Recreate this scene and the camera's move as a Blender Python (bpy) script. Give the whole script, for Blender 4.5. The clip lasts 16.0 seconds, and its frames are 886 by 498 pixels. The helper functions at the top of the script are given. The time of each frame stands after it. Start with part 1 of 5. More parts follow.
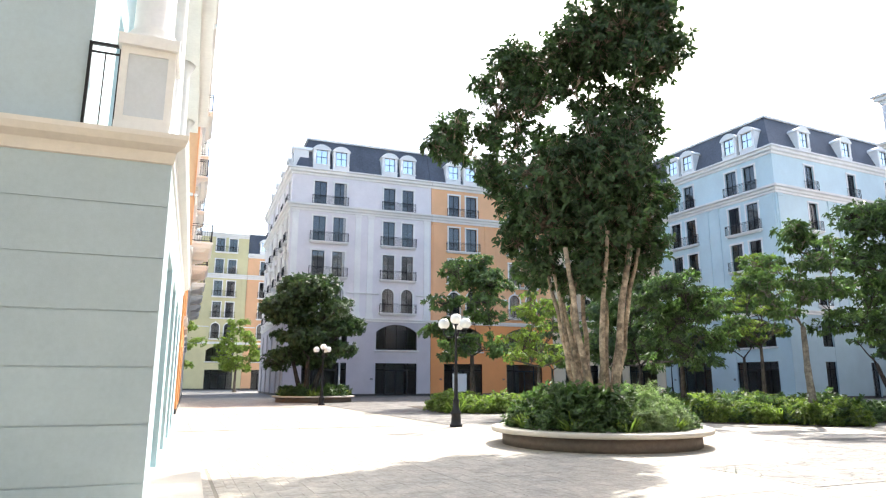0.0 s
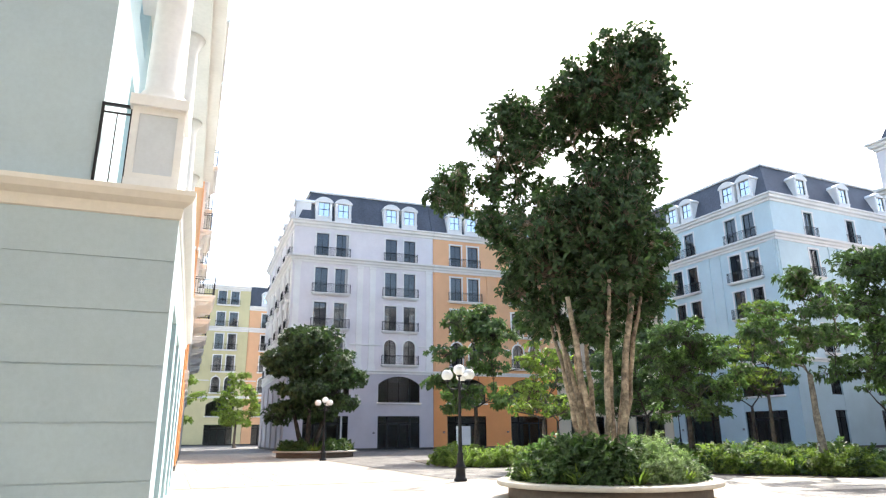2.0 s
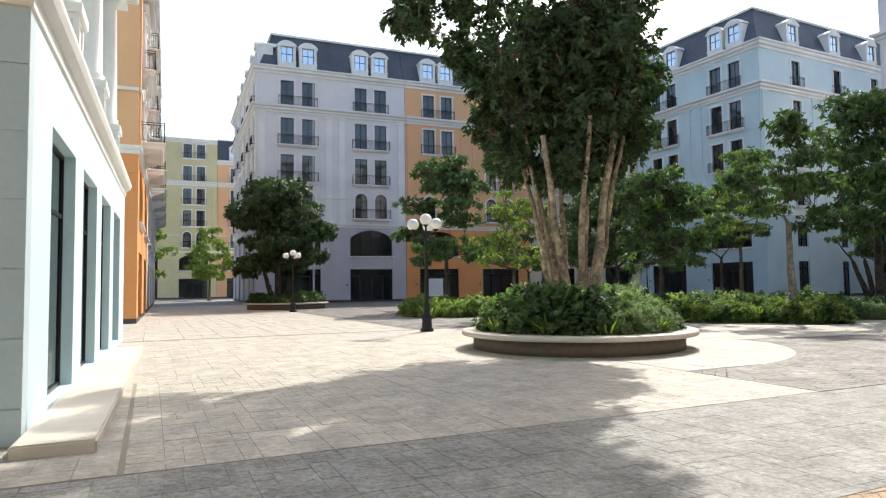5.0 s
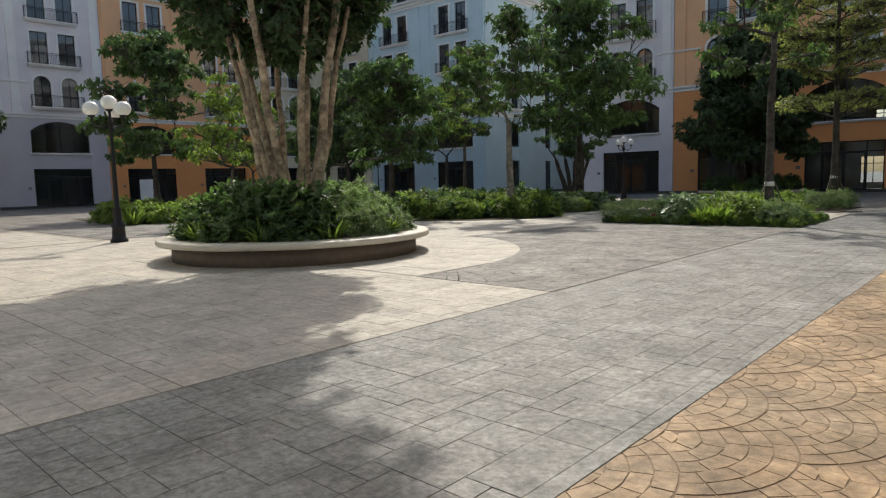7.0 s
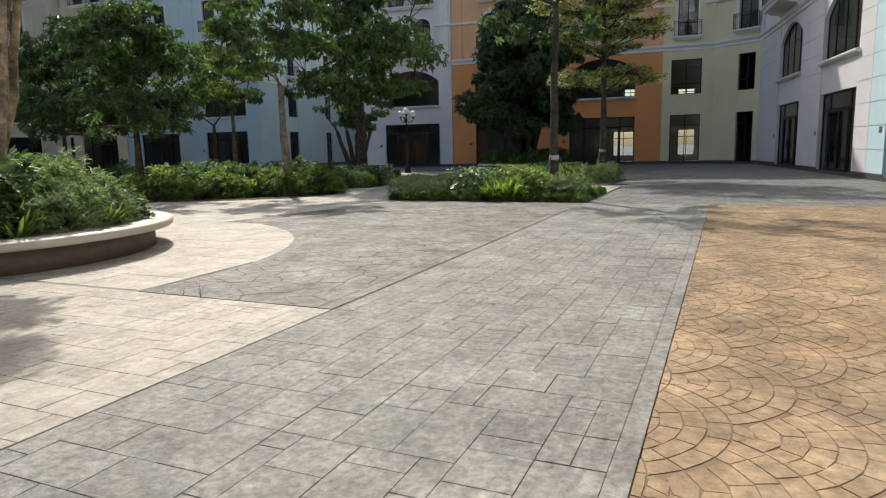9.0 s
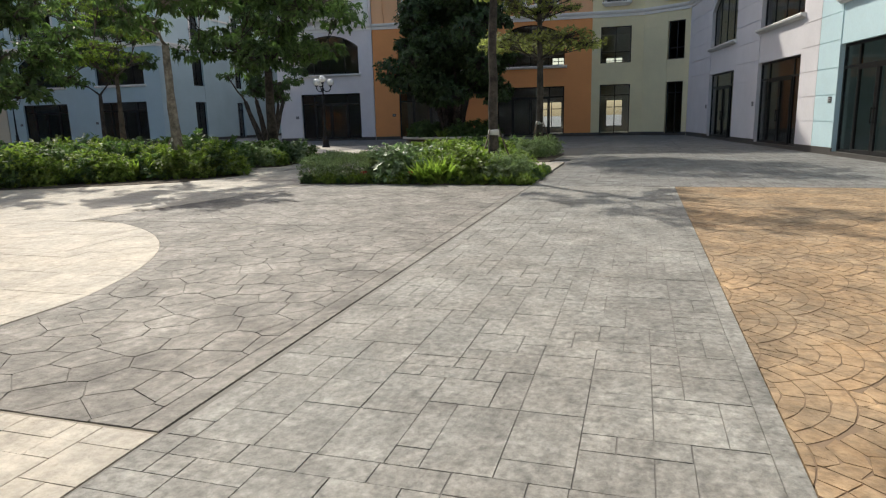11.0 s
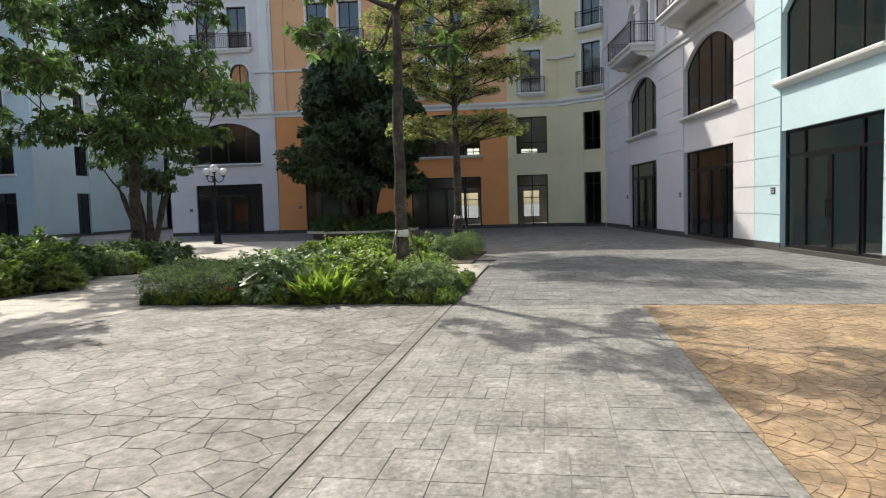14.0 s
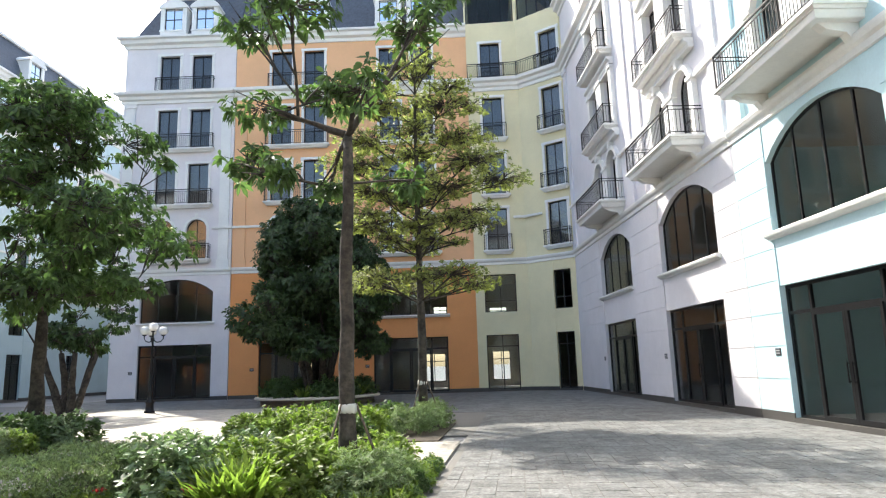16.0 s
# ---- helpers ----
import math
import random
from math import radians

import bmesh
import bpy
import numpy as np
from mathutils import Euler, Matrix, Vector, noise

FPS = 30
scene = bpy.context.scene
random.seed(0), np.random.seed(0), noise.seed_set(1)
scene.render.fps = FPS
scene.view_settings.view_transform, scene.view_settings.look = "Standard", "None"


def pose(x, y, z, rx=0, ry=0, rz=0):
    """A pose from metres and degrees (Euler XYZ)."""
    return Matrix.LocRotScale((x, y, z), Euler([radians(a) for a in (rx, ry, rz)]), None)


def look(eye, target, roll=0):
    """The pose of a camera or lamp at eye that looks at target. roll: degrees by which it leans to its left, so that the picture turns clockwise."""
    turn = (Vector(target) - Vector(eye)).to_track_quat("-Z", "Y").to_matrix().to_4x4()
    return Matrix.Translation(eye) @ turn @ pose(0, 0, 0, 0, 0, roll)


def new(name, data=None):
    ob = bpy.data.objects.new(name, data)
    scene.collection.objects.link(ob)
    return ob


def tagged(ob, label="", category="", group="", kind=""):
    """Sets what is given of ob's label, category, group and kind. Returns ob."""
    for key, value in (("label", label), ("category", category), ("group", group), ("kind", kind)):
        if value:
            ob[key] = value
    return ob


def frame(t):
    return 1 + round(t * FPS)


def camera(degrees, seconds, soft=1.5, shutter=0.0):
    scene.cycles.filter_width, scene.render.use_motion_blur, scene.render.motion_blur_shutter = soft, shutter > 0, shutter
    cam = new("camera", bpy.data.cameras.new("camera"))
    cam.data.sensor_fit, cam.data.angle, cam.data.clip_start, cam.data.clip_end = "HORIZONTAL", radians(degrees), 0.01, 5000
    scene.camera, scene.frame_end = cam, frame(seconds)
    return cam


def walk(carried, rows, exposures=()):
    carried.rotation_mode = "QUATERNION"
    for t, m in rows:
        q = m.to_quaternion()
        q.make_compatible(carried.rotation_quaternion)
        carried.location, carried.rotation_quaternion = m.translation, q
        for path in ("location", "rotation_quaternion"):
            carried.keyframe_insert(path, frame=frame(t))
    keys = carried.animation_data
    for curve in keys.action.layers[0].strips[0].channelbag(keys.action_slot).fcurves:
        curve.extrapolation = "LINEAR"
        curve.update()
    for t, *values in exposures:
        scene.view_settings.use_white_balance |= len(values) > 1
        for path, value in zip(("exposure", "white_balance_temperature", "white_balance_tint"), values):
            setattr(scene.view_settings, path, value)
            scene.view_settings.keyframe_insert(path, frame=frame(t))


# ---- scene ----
cam = camera(69.0, 16.0, 1.2)
EXPOSURES = [(0.0, 1.74, 6600, 10), (3.7, 1.71, 6600, 10), (4.7, 1.1, 6700, 9), (5.8, 0.88, 6680, 8), (6.0, 0.52, 6700, 8), (6.5, 0.27, 6800, 8), (7.0, 0.42, 6800, 8), (7.5, 0.54, 6800, 8), (9.7, 0.62, 6850, 8), (12.5, 0.76, 6950, 8), (13.5, 0.9, 6950, 8), (14.5, 1.18, 6900, 8), (15.0, 1.44, 6850, 8), (16.0, 1.77, 6750, 8)]
PATH = [
    (0, (-0.779, 0.206, 1.662), (-0.03, 2.016, 2.063), 0.1),
    (0.5, (-0.832, 0.149, 1.683), (-0.089, 1.942, 2.163), -0.3),
    (1, (-0.834, 0.106, 1.683), (-0.099, 1.882, 2.238), -0.3),
    (1.5, (-0.843, 0.106, 1.678), (-0.108, 1.88, 2.239), -0.7),
    (2, (-0.834, 0.12, 1.653), (-0.103, 1.898, 2.205), -0.5),
    (2.5, (-0.816, 0.164, 1.652), (-0.085, 1.948, 2.183), -0.5),
    (3, (-0.756, 0.296, 1.627), (-0.022, 2.088, 2.129), -0.6),
    (3.5, (-0.676, 0.547, 1.593), (0.068, 2.355, 2.015), -0.8),
    (3.7, (-0.581, 0.655, 1.599), (0.167, 2.47, 1.984), -1.1),
    (5.8, (0.811, 2.426, 1.541), (1.802, 4.163, 1.509), -1.7),
    (6, (0.981, 2.596, 1.517), (2.056, 4.282, 1.459), -1.6),
    (6.5, (1.368, 2.96, 1.523), (2.639, 4.498, 1.386), -1.6),
    (7, (1.744, 3.295, 1.503), (3.208, 4.642, 1.295), -1.5),
    (7.5, (2.288, 3.655, 1.51), (3.9, 4.808, 1.241), -1.5),
    (8, (2.784, 4.015, 1.515), (4.487, 5.025, 1.228), -1.3),
    (8.5, (3.31, 4.266, 1.514), (5.061, 5.186, 1.218), -1.5),
    (9, (3.867, 4.571, 1.508), (5.677, 5.365, 1.201), -1.3),
    (9.5, (4.487, 4.797, 1.484), (6.329, 5.498, 1.143), -1.5),
    (9.7, (4.727, 4.903, 1.484), (6.577, 5.569, 1.12), -1.4),
    (11.8, (7.487, 5.928, 1.61), (9.365, 6.49, 1.216), -1.6),
    (12, (7.718, 5.951, 1.61), (9.597, 6.514, 1.219), -1.7),
    (12.5, (8.372, 6.025, 1.599), (10.255, 6.585, 1.224), -1.9),
    (13, (9.068, 6.178, 1.649), (10.965, 6.708, 1.304), -1.9),
    (13.5, (9.759, 6.282, 1.689), (11.694, 6.722, 1.446), -1.8),
    (14, (10.371, 6.33, 1.706), (12.339, 6.66, 1.57), -1.7),
    (14.5, (11.12, 6.477, 1.725), (13.105, 6.725, 1.699), -1.5),
    (15, (11.697, 6.513, 1.761), (13.68, 6.744, 1.879), -1.6),
    (15.5, (12.323, 6.593, 1.779), (14.295, 6.813, 2.031), -1.6),
    (16, (13.005, 6.64, 1.779), (14.962, 6.851, 2.133), -1.8),
]
walk(cam, [(t, look(eye, target, roll)) for t, eye, target, roll in PATH], EXPOSURES)

# ---- light ----
SUN_AZ, SUN_EL = 42.5, 44.2          # degrees from +x towards +y, and above the ground
sun_dir = Vector((math.cos(radians(SUN_AZ)) * math.cos(radians(SUN_EL)), math.sin(radians(SUN_AZ)) * math.cos(radians(SUN_EL)), math.sin(radians(SUN_EL))))
world = bpy.data.worlds.new("world")
scene.world = world
world.use_nodes = True
wn = world.node_tree
sky = wn.nodes.new("ShaderNodeTexSky")
sky.sky_type, sky.sun_disc = "NISHITA", False
sky.sun_elevation, sky.sun_rotation = radians(SUN_EL), radians(90 - SUN_AZ)
sky.dust_density, sky.air_density, sky.ozone_density = 2.5, 1.0, 1.0
wn.nodes["Background"].inputs["Strength"].default_value = 0.148
wn.links.new(sky.outputs[0], wn.nodes["Background"].inputs[0])
sun_data = bpy.data.lights.new("sun", "SUN")
sun_data.energy, sun_data.angle, sun_data.color = 2.72, radians(0.6), (1.0, 0.965, 0.91)
sun = new("sun", sun_data)
sun.matrix_world = look(sun_dir * 200, (0, 0, 0))


# ---- materials ----
def mat(name, color, rough=0.7, metal=0.0, grain=8.0, vary=0.035, stain=0.06, stain_scale=0.35, bump=0.15, bump_scale=60.0, relief=0.01, island=0.0, piece=0.0, spec=0.5, blotch=0.0, tint=(1.0, 1.0, 1.0)):
    """A surface with fine grain, broad stains and fine relief; piece and island vary whole pieces."""
    m = bpy.data.materials.new(name)
    m.use_nodes = True
    nt = m.node_tree
    N, L = nt.nodes, nt.links
    b = N["Principled BSDF"]
    b.inputs["Roughness"].default_value, b.inputs["Metallic"].default_value = rough, metal
    b.inputs["Specular IOR Level"].default_value = spec
    co = N.new("ShaderNodeNewGeometry")
    fine, broad = N.new("ShaderNodeTexNoise"), N.new("ShaderNodeTexNoise")
    for n, s, d in ((fine, grain, 9), (broad, stain_scale, 5)):
        n.inputs["Scale"].default_value, n.inputs["Detail"].default_value, n.inputs["Roughness"].default_value = s, d, 0.68
        L.new(co.outputs["Position"], n.inputs["Vector"])

    def ranged(src, lo, hi):
        r = N.new("ShaderNodeMapRange")
        r.inputs["From Min"].default_value, r.inputs["From Max"].default_value = 0.34, 0.66
        r.inputs["To Min"].default_value, r.inputs["To Max"].default_value = lo, hi
        L.new(src, r.inputs["Value"])
        return r.outputs[0]

    def times(a, c):
        n = N.new("ShaderNodeMath")
        n.operation = "MULTIPLY"
        L.new(a, n.inputs[0])
        L.new(c, n.inputs[1])
        return n.outputs[0]

    v = times(ranged(fine.outputs[0], 1 - vary, 1 + vary), ranged(broad.outputs[0], 1 - stain, 1 + stain))
    if piece or island:
        if piece:
            src = N.new("ShaderNodeObjectInfo").outputs["Random"]
        else:
            src = co.outputs["Random Per Island"]
        r = N.new("ShaderNodeMapRange")
        amount = piece or island
        r.inputs["To Min"].default_value, r.inputs["To Max"].default_value = 1 - amount, 1 + amount
        L.new(src, r.inputs["Value"])
        v = times(v, r.outputs[0])
    mix = N.new("ShaderNodeMix")
    mix.data_type, mix.blend_type = "RGBA", "MULTIPLY"
    mix.inputs["Factor"].default_value = 1.0
    mix.inputs["A"].default_value = (*color, 1)
    if blotch:
        # crisp worn patches, some of another tone
        patch, tone = N.new("ShaderNodeTexNoise"), N.new("ShaderNodeTexNoise")
        for n, sc in ((patch, 3.3), (tone, 0.9)):
            n.inputs["Scale"].default_value, n.inputs["Detail"].default_value, n.inputs["Roughness"].default_value, n.inputs["Distortion"].default_value = sc, 11, 0.74, 0.5
            L.new(co.outputs["Position"], n.inputs["Vector"])
        v = times(v, ranged(patch.outputs[0], 1 - blotch, 1 + blotch))
        tone_mix = N.new("ShaderNodeMix")
        tone_mix.data_type = "RGBA"
        tone_mix.inputs["A"].default_value = (*color, 1)
        tone_mix.inputs["B"].default_value = (color[0] * tint[0], color[1] * tint[1], color[2] * tint[2], 1)
        L.new(ranged(tone.outputs[0], 0.0, 1.0), tone_mix.inputs["Factor"])
        L.new(tone_mix.outputs["Result"], mix.inputs["A"])
    L.new(v, mix.inputs["B"])
    L.new(mix.outputs["Result"], b.inputs["Base Color"])
    if bump:
        bn, bt = N.new("ShaderNodeBump"), N.new("ShaderNodeTexNoise")
        bt.inputs["Scale"].default_value, bt.inputs["Detail"].default_value = bump_scale, 5
        L.new(co.outputs["Position"], bt.inputs["Vector"])
        bn.inputs["Strength"].default_value, bn.inputs["Distance"].default_value = bump, relief
        L.new(bt.outputs[0], bn.inputs["Height"])
        L.new(bn.outputs[0], b.inputs["Normal"])
    return m


def leaf_mat(name, color, trans=0.35, rough=0.5):
    m = mat(name, color, rough, grain=3.0, vary=0.2, stain=0.2, stain_scale=0.8, bump=0, island=0.4, spec=0.35)
    nt = m.node_tree
    b = nt.nodes["Principled BSDF"]
    t, a = nt.nodes.new("ShaderNodeBsdfTranslucent"), nt.nodes.new("ShaderNodeMixShader")
    src = b.inputs["Base Color"].links[0].from_socket
    g = nt.nodes.new("ShaderNodeMix")
    g.data_type, g.blend_type = "RGBA", "MULTIPLY"
    g.inputs["Factor"].default_value, g.inputs["B"].default_value = 1.0, (1.05, 1.32, 0.72, 1)
    nt.links.new(src, g.inputs["A"])
    nt.links.new(g.outputs["Result"], t.inputs["Color"])
    a.inputs[0].default_value = trans
    nt.links.new(b.outputs[0], a.inputs[1])
    nt.links.new(t.outputs[0], a.inputs[2])
    nt.links.new(a.outputs[0], nt.nodes["Material Output"].inputs["Surface"])
    return m


def glass_mat(name, tint, rough=0.02, ior=1.38):
    m = bpy.data.materials.new(name)
    m.use_nodes = True
    b = m.node_tree.nodes["Principled BSDF"]
    b.inputs["Base Color"].default_value = (*tint, 1)
    b.inputs["Roughness"].default_value = rough
    b.inputs["Transmission Weight"].default_value = 1.0
    b.inputs["IOR"].default_value = ior
    return m


M = {
    "violet": mat("violet_paint", (0.735, 0.70, 0.708), 0.75, grain=14),
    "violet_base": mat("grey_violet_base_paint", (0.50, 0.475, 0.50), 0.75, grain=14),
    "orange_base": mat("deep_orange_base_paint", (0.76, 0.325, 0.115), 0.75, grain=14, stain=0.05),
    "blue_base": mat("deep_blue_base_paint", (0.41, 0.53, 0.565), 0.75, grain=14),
    "violet_pale": mat("pale_violet_paint", (0.69, 0.672, 0.69), 0.75, grain=14),
    "orange": mat("orange_paint", (0.79, 0.45, 0.24), 0.75, grain=14, stain=0.05),
    "yellow": mat("yellow_paint", (0.745, 0.675, 0.435), 0.75, grain=14),
    "olive": mat("olive_paint", (0.62, 0.555, 0.31), 0.75, grain=14),
    "blue": mat("blue_paint", (0.56, 0.685, 0.71), 0.75, grain=14),
    "blue_pale": mat("pale_blue_paint", (0.525, 0.70, 0.74), 0.75, grain=14),
    "grey_blue": mat("grey_blue_paint", (0.44, 0.53, 0.56), 0.75, grain=14),
    "beige": mat("beige_paint", (0.66, 0.58, 0.44), 0.75, grain=14),
    "cream": mat("cream_paint", (0.77, 0.74, 0.68), 0.75, grain=14),
    "inset": mat("pale_grey_inset_paint", (0.60, 0.64, 0.67), 0.75, grain=14),
    "trim": mat("white_trim_paint", (0.79, 0.78, 0.75), 0.65, grain=10, stain=0.07),
    "cream_trim": mat("cream_trim_paint", (0.75, 0.70, 0.62), 0.65, grain=10, stain=0.08),
    "plinth": mat("dark_plinth_stone", (0.07, 0.065, 0.06), 0.5),
    "slate": mat("slate_roof", (0.075, 0.085, 0.105), 0.6, grain=5, vary=0.25, stain=0.2, bump=0.5, bump_scale=9),
    "alu": mat("dark_aluminium", (0.02, 0.021, 0.023), 0.4, 0.6, stain=0.05),
    "iron": mat("black_iron", (0.018, 0.018, 0.02), 0.5, 0.5, stain=0.05),
    "glass": glass_mat("tinted_glass", (0.5, 0.54, 0.53), 0.03, 1.3),
    "glass_upper": glass_mat("reflective_window_glass", (0.42, 0.47, 0.5), 0.03, 1.75),
    "glass_bright": mat("mirror_coated_glass", (0.78, 0.82, 0.86), 0.06, 1.0, vary=0.02, stain=0.05, bump=0),
    "inside": mat("bare_interior", (0.5, 0.49, 0.475), 0.9),
    "cream_stone": mat("cream_stamped_concrete", (0.392, 0.362, 0.312), 0.7, grain=12, vary=0.2, stain=0.2, stain_scale=1.8, bump=0.8, bump_scale=13, relief=0.02, piece=0.04, spec=0.3, blotch=0.1, tint=(1.03, 0.99, 0.94)),
    "cream_far": mat("cream_concrete_far", (0.392, 0.362, 0.312), 0.7, grain=12, vary=0.2, stain=0.2, stain_scale=1.8, bump=0.8, bump_scale=13, relief=0.02, island=0.04, spec=0.3, blotch=0.1, tint=(1.03, 0.99, 0.94)),
    "grey_stone": mat("grey_stamped_concrete", (0.21, 0.209, 0.193), 0.7, grain=17, vary=0.36, stain=0.25, stain_scale=1.2, bump=0.9, bump_scale=11, relief=0.028, piece=0.05, spec=0.3, blotch=0.26, tint=(1.05, 1.0, 0.97)),
    "grey_far": mat("grey_concrete_far", (0.21, 0.209, 0.193), 0.7, grain=17, vary=0.36, stain=0.25, stain_scale=1.2, bump=0.9, bump_scale=11, relief=0.028, island=0.05, spec=0.3, blotch=0.26, tint=(1.05, 1.0, 0.97)),
    "grey_dark": mat("dark_grey_concrete", (0.16, 0.163, 0.158), 0.7, grain=17, vary=0.36, stain=0.25, stain_scale=1.2, bump=0.9, bump_scale=11, relief=0.028, island=0.05, spec=0.3, blotch=0.34, tint=(1.05, 1.0, 0.97)),
    "crazy": mat("crazy_paving_concrete", (0.182, 0.172, 0.155), 0.7, grain=10, vary=0.36, stain=0.45, stain_scale=1.1, bump=0.9, bump_scale=10, relief=0.028, piece=0.06, spec=0.3, blotch=0.26, tint=(0.9, 0.87, 0.85)),
    "crazy_far": mat("crazy_concrete_far", (0.182, 0.172, 0.155), 0.7, grain=10, vary=0.36, stain=0.45, stain_scale=1.1, bump=0.9, bump_scale=10, relief=0.028, island=0.06, spec=0.3, blotch=0.26, tint=(0.9, 0.87, 0.85)),
    "tan": mat("tan_fan_concrete", (0.275, 0.207, 0.135), 0.66, grain=11, vary=0.3, stain=0.36, stain_scale=1.3, bump=0.7, bump_scale=15, relief=0.02, island=0.05, spec=0.3, blotch=0.22, tint=(1.12, 0.97, 0.8)),
    "joint": mat("dark_joint", (0.165, 0.155, 0.14), 0.9),
    "joint_tan": mat("brown_joint", (0.2, 0.138, 0.088), 0.9),
    "joint_light": mat("pale_joint", (0.25, 0.22, 0.175), 0.9),
    "ground": mat("plain_concrete_ground", (0.24, 0.23, 0.22), 0.7, grain=3, vary=0.12, stain=0.2),
    "soil": mat("dark_soil", (0.06, 0.045, 0.03), 0.95, grain=20, vary=0.3),
    "rim": mat("pale_stone_coping", (0.55, 0.49, 0.41), 0.6, grain=10, stain=0.12),
    "planter": mat("brown_stone_wall", (0.15, 0.115, 0.09), 0.65, grain=8, vary=0.15, stain=0.2),
    "bark": mat("grey_brown_bark", (0.095, 0.075, 0.058), 0.9, grain=8, vary=0.5, stain=0.5, stain_scale=1.5, bump=1.0, bump_scale=14),
    "bark_pale": mat("pale_mottled_bark", (0.30, 0.235, 0.17), 0.9, grain=7, vary=0.5, stain=0.68, stain_scale=2.2, bump=1.0, bump_scale=10),
    "bark_grey": mat("pale_grey_bark", (0.2, 0.175, 0.14), 0.9, grain=9, vary=0.45, stain=0.5, stain_scale=2.5, bump=1.0, bump_scale=12),
    "bark_dark": mat("dark_bark", (0.055, 0.045, 0.037), 0.9, grain=9, vary=0.5, stain=0.6, stain_scale=3.0, bump=1.0, bump_scale=20),
    "wrap": mat("white_cloth_wrap", (0.65, 0.64, 0.60), 0.9),
    "wood": mat("weathered_stake_wood", (0.12, 0.09, 0.065), 0.85, grain=12, vary=0.2),
    "globe": mat("opal_glass_globe", (0.86, 0.85, 0.82), 0.25, bump=0, stain=0.02, vary=0.02),
    "leaf": leaf_mat("green_leaves", (0.096, 0.146, 0.06), 0.45),
    "leaf_dark": leaf_mat("dark_green_leaves", (0.062, 0.098, 0.042), 0.36),
    "leaf_big": leaf_mat("deep_green_leaves", (0.062, 0.102, 0.045), 0.4),
    "leaf_light": leaf_mat("light_green_leaves", (0.2, 0.255, 0.062), 0.5),
    "leaf_olive": leaf_mat("olive_variegated_leaves", (0.29, 0.285, 0.12), 0.58),
    "leaf_silver": leaf_mat("silver_green_leaves", (0.235, 0.295, 0.15), 0.35, 0.6),
    "leaf_bed": leaf_mat("glossy_bed_leaves", (0.2, 0.255, 0.065), 0.5),
    # dark-green leaves made paler: their whitish highlights are partly in this colour
    "leaf_pale_gloss": leaf_mat("pale_glossy_leaves", (0.21, 0.275, 0.16), 0.35, 0.36),
    "flower": mat("red_flower", (0.5, 0.03, 0.03), 0.6, bump=0),
    "plate": mat("dark_wall_plate", (0.05, 0.055, 0.06), 0.4),
    "plate_bar": mat("grey_plate_bars", (0.4, 0.4, 0.4), 0.5),
}


# ---- mesh helpers ----
def mesh_of(name, bm, material):
    me = bpy.data.meshes.new(name)
    bm.normal_update()
    bm.to_mesh(me)
    bm.free()
    me.materials.append(material)
    return me


def np_mesh(name, verts, faces, material, smooth=False):
    me = bpy.data.meshes.new(name)
    verts, faces = np.asarray(verts, dtype=np.float32), np.asarray(faces, dtype=np.int32)
    k = faces.shape[1]
    me.vertices.add(len(verts))
    me.vertices.foreach_set("co", verts.ravel())
    me.loops.add(faces.size)
    me.loops.foreach_set("vertex_index", faces.ravel())
    me.polygons.add(len(faces))
    me.polygons.foreach_set("loop_start", np.arange(0, faces.size, k, dtype=np.int32))
    if smooth:
        me.polygons.foreach_set("use_smooth", np.ones(len(faces), dtype=bool))
    me.materials.append(material)
    me.update(calc_edges=True)
    me.validate()
    return me


def box(bm, x0, x1, y0, y1, z0, z1):
    v = [bm.verts.new(p) for p in ((x0, y0, z0), (x1, y0, z0), (x1, y1, z0), (x0, y1, z0), (x0, y0, z1), (x1, y0, z1), (x1, y1, z1), (x0, y1, z1))]
    for f in ((3, 2, 1, 0), (4, 5, 6, 7), (0, 1, 5, 4), (1, 2, 6, 5), (2, 3, 7, 6), (3, 0, 4, 7)):
        bm.faces.new([v[i] for i in f])
    return v


def profile(bm, pts, s0, s1, cut0=0.0, cut1=0.0):
    """A moulding: a closed outline (y, z) drawn out from s0 to s1; cut: mitre, metres of length for each metre outwards."""
    a = [bm.verts.new((s0 + cut0 * y, y, z)) for y, z in pts]
    b = [bm.verts.new((s1 - cut1 * y, y, z)) for y, z in pts]
    n = len(pts)
    for i in range(n):
        j = (i + 1) % n
        bm.faces.new((a[i], a[j], b[j], b[i]))
    bm.faces.new(a[::-1])
    bm.faces.new(b)


def lathe(bm, pts, seg=20, cx=0.0, cy=0.0):
    rings = [[bm.verts.new((cx + r * math.cos(2 * math.pi * k / seg), cy + r * math.sin(2 * math.pi * k / seg), z)) for k in range(seg)] for r, z in pts]
    for p, q in zip(rings, rings[1:]):
        for k in range(seg):
            j = (k + 1) % seg
            f = bm.faces.new((p[k], p[j], q[j], q[k]))
            f.smooth = True
    bm.faces.new(rings[0][::-1])
    bm.faces.new(rings[-1])


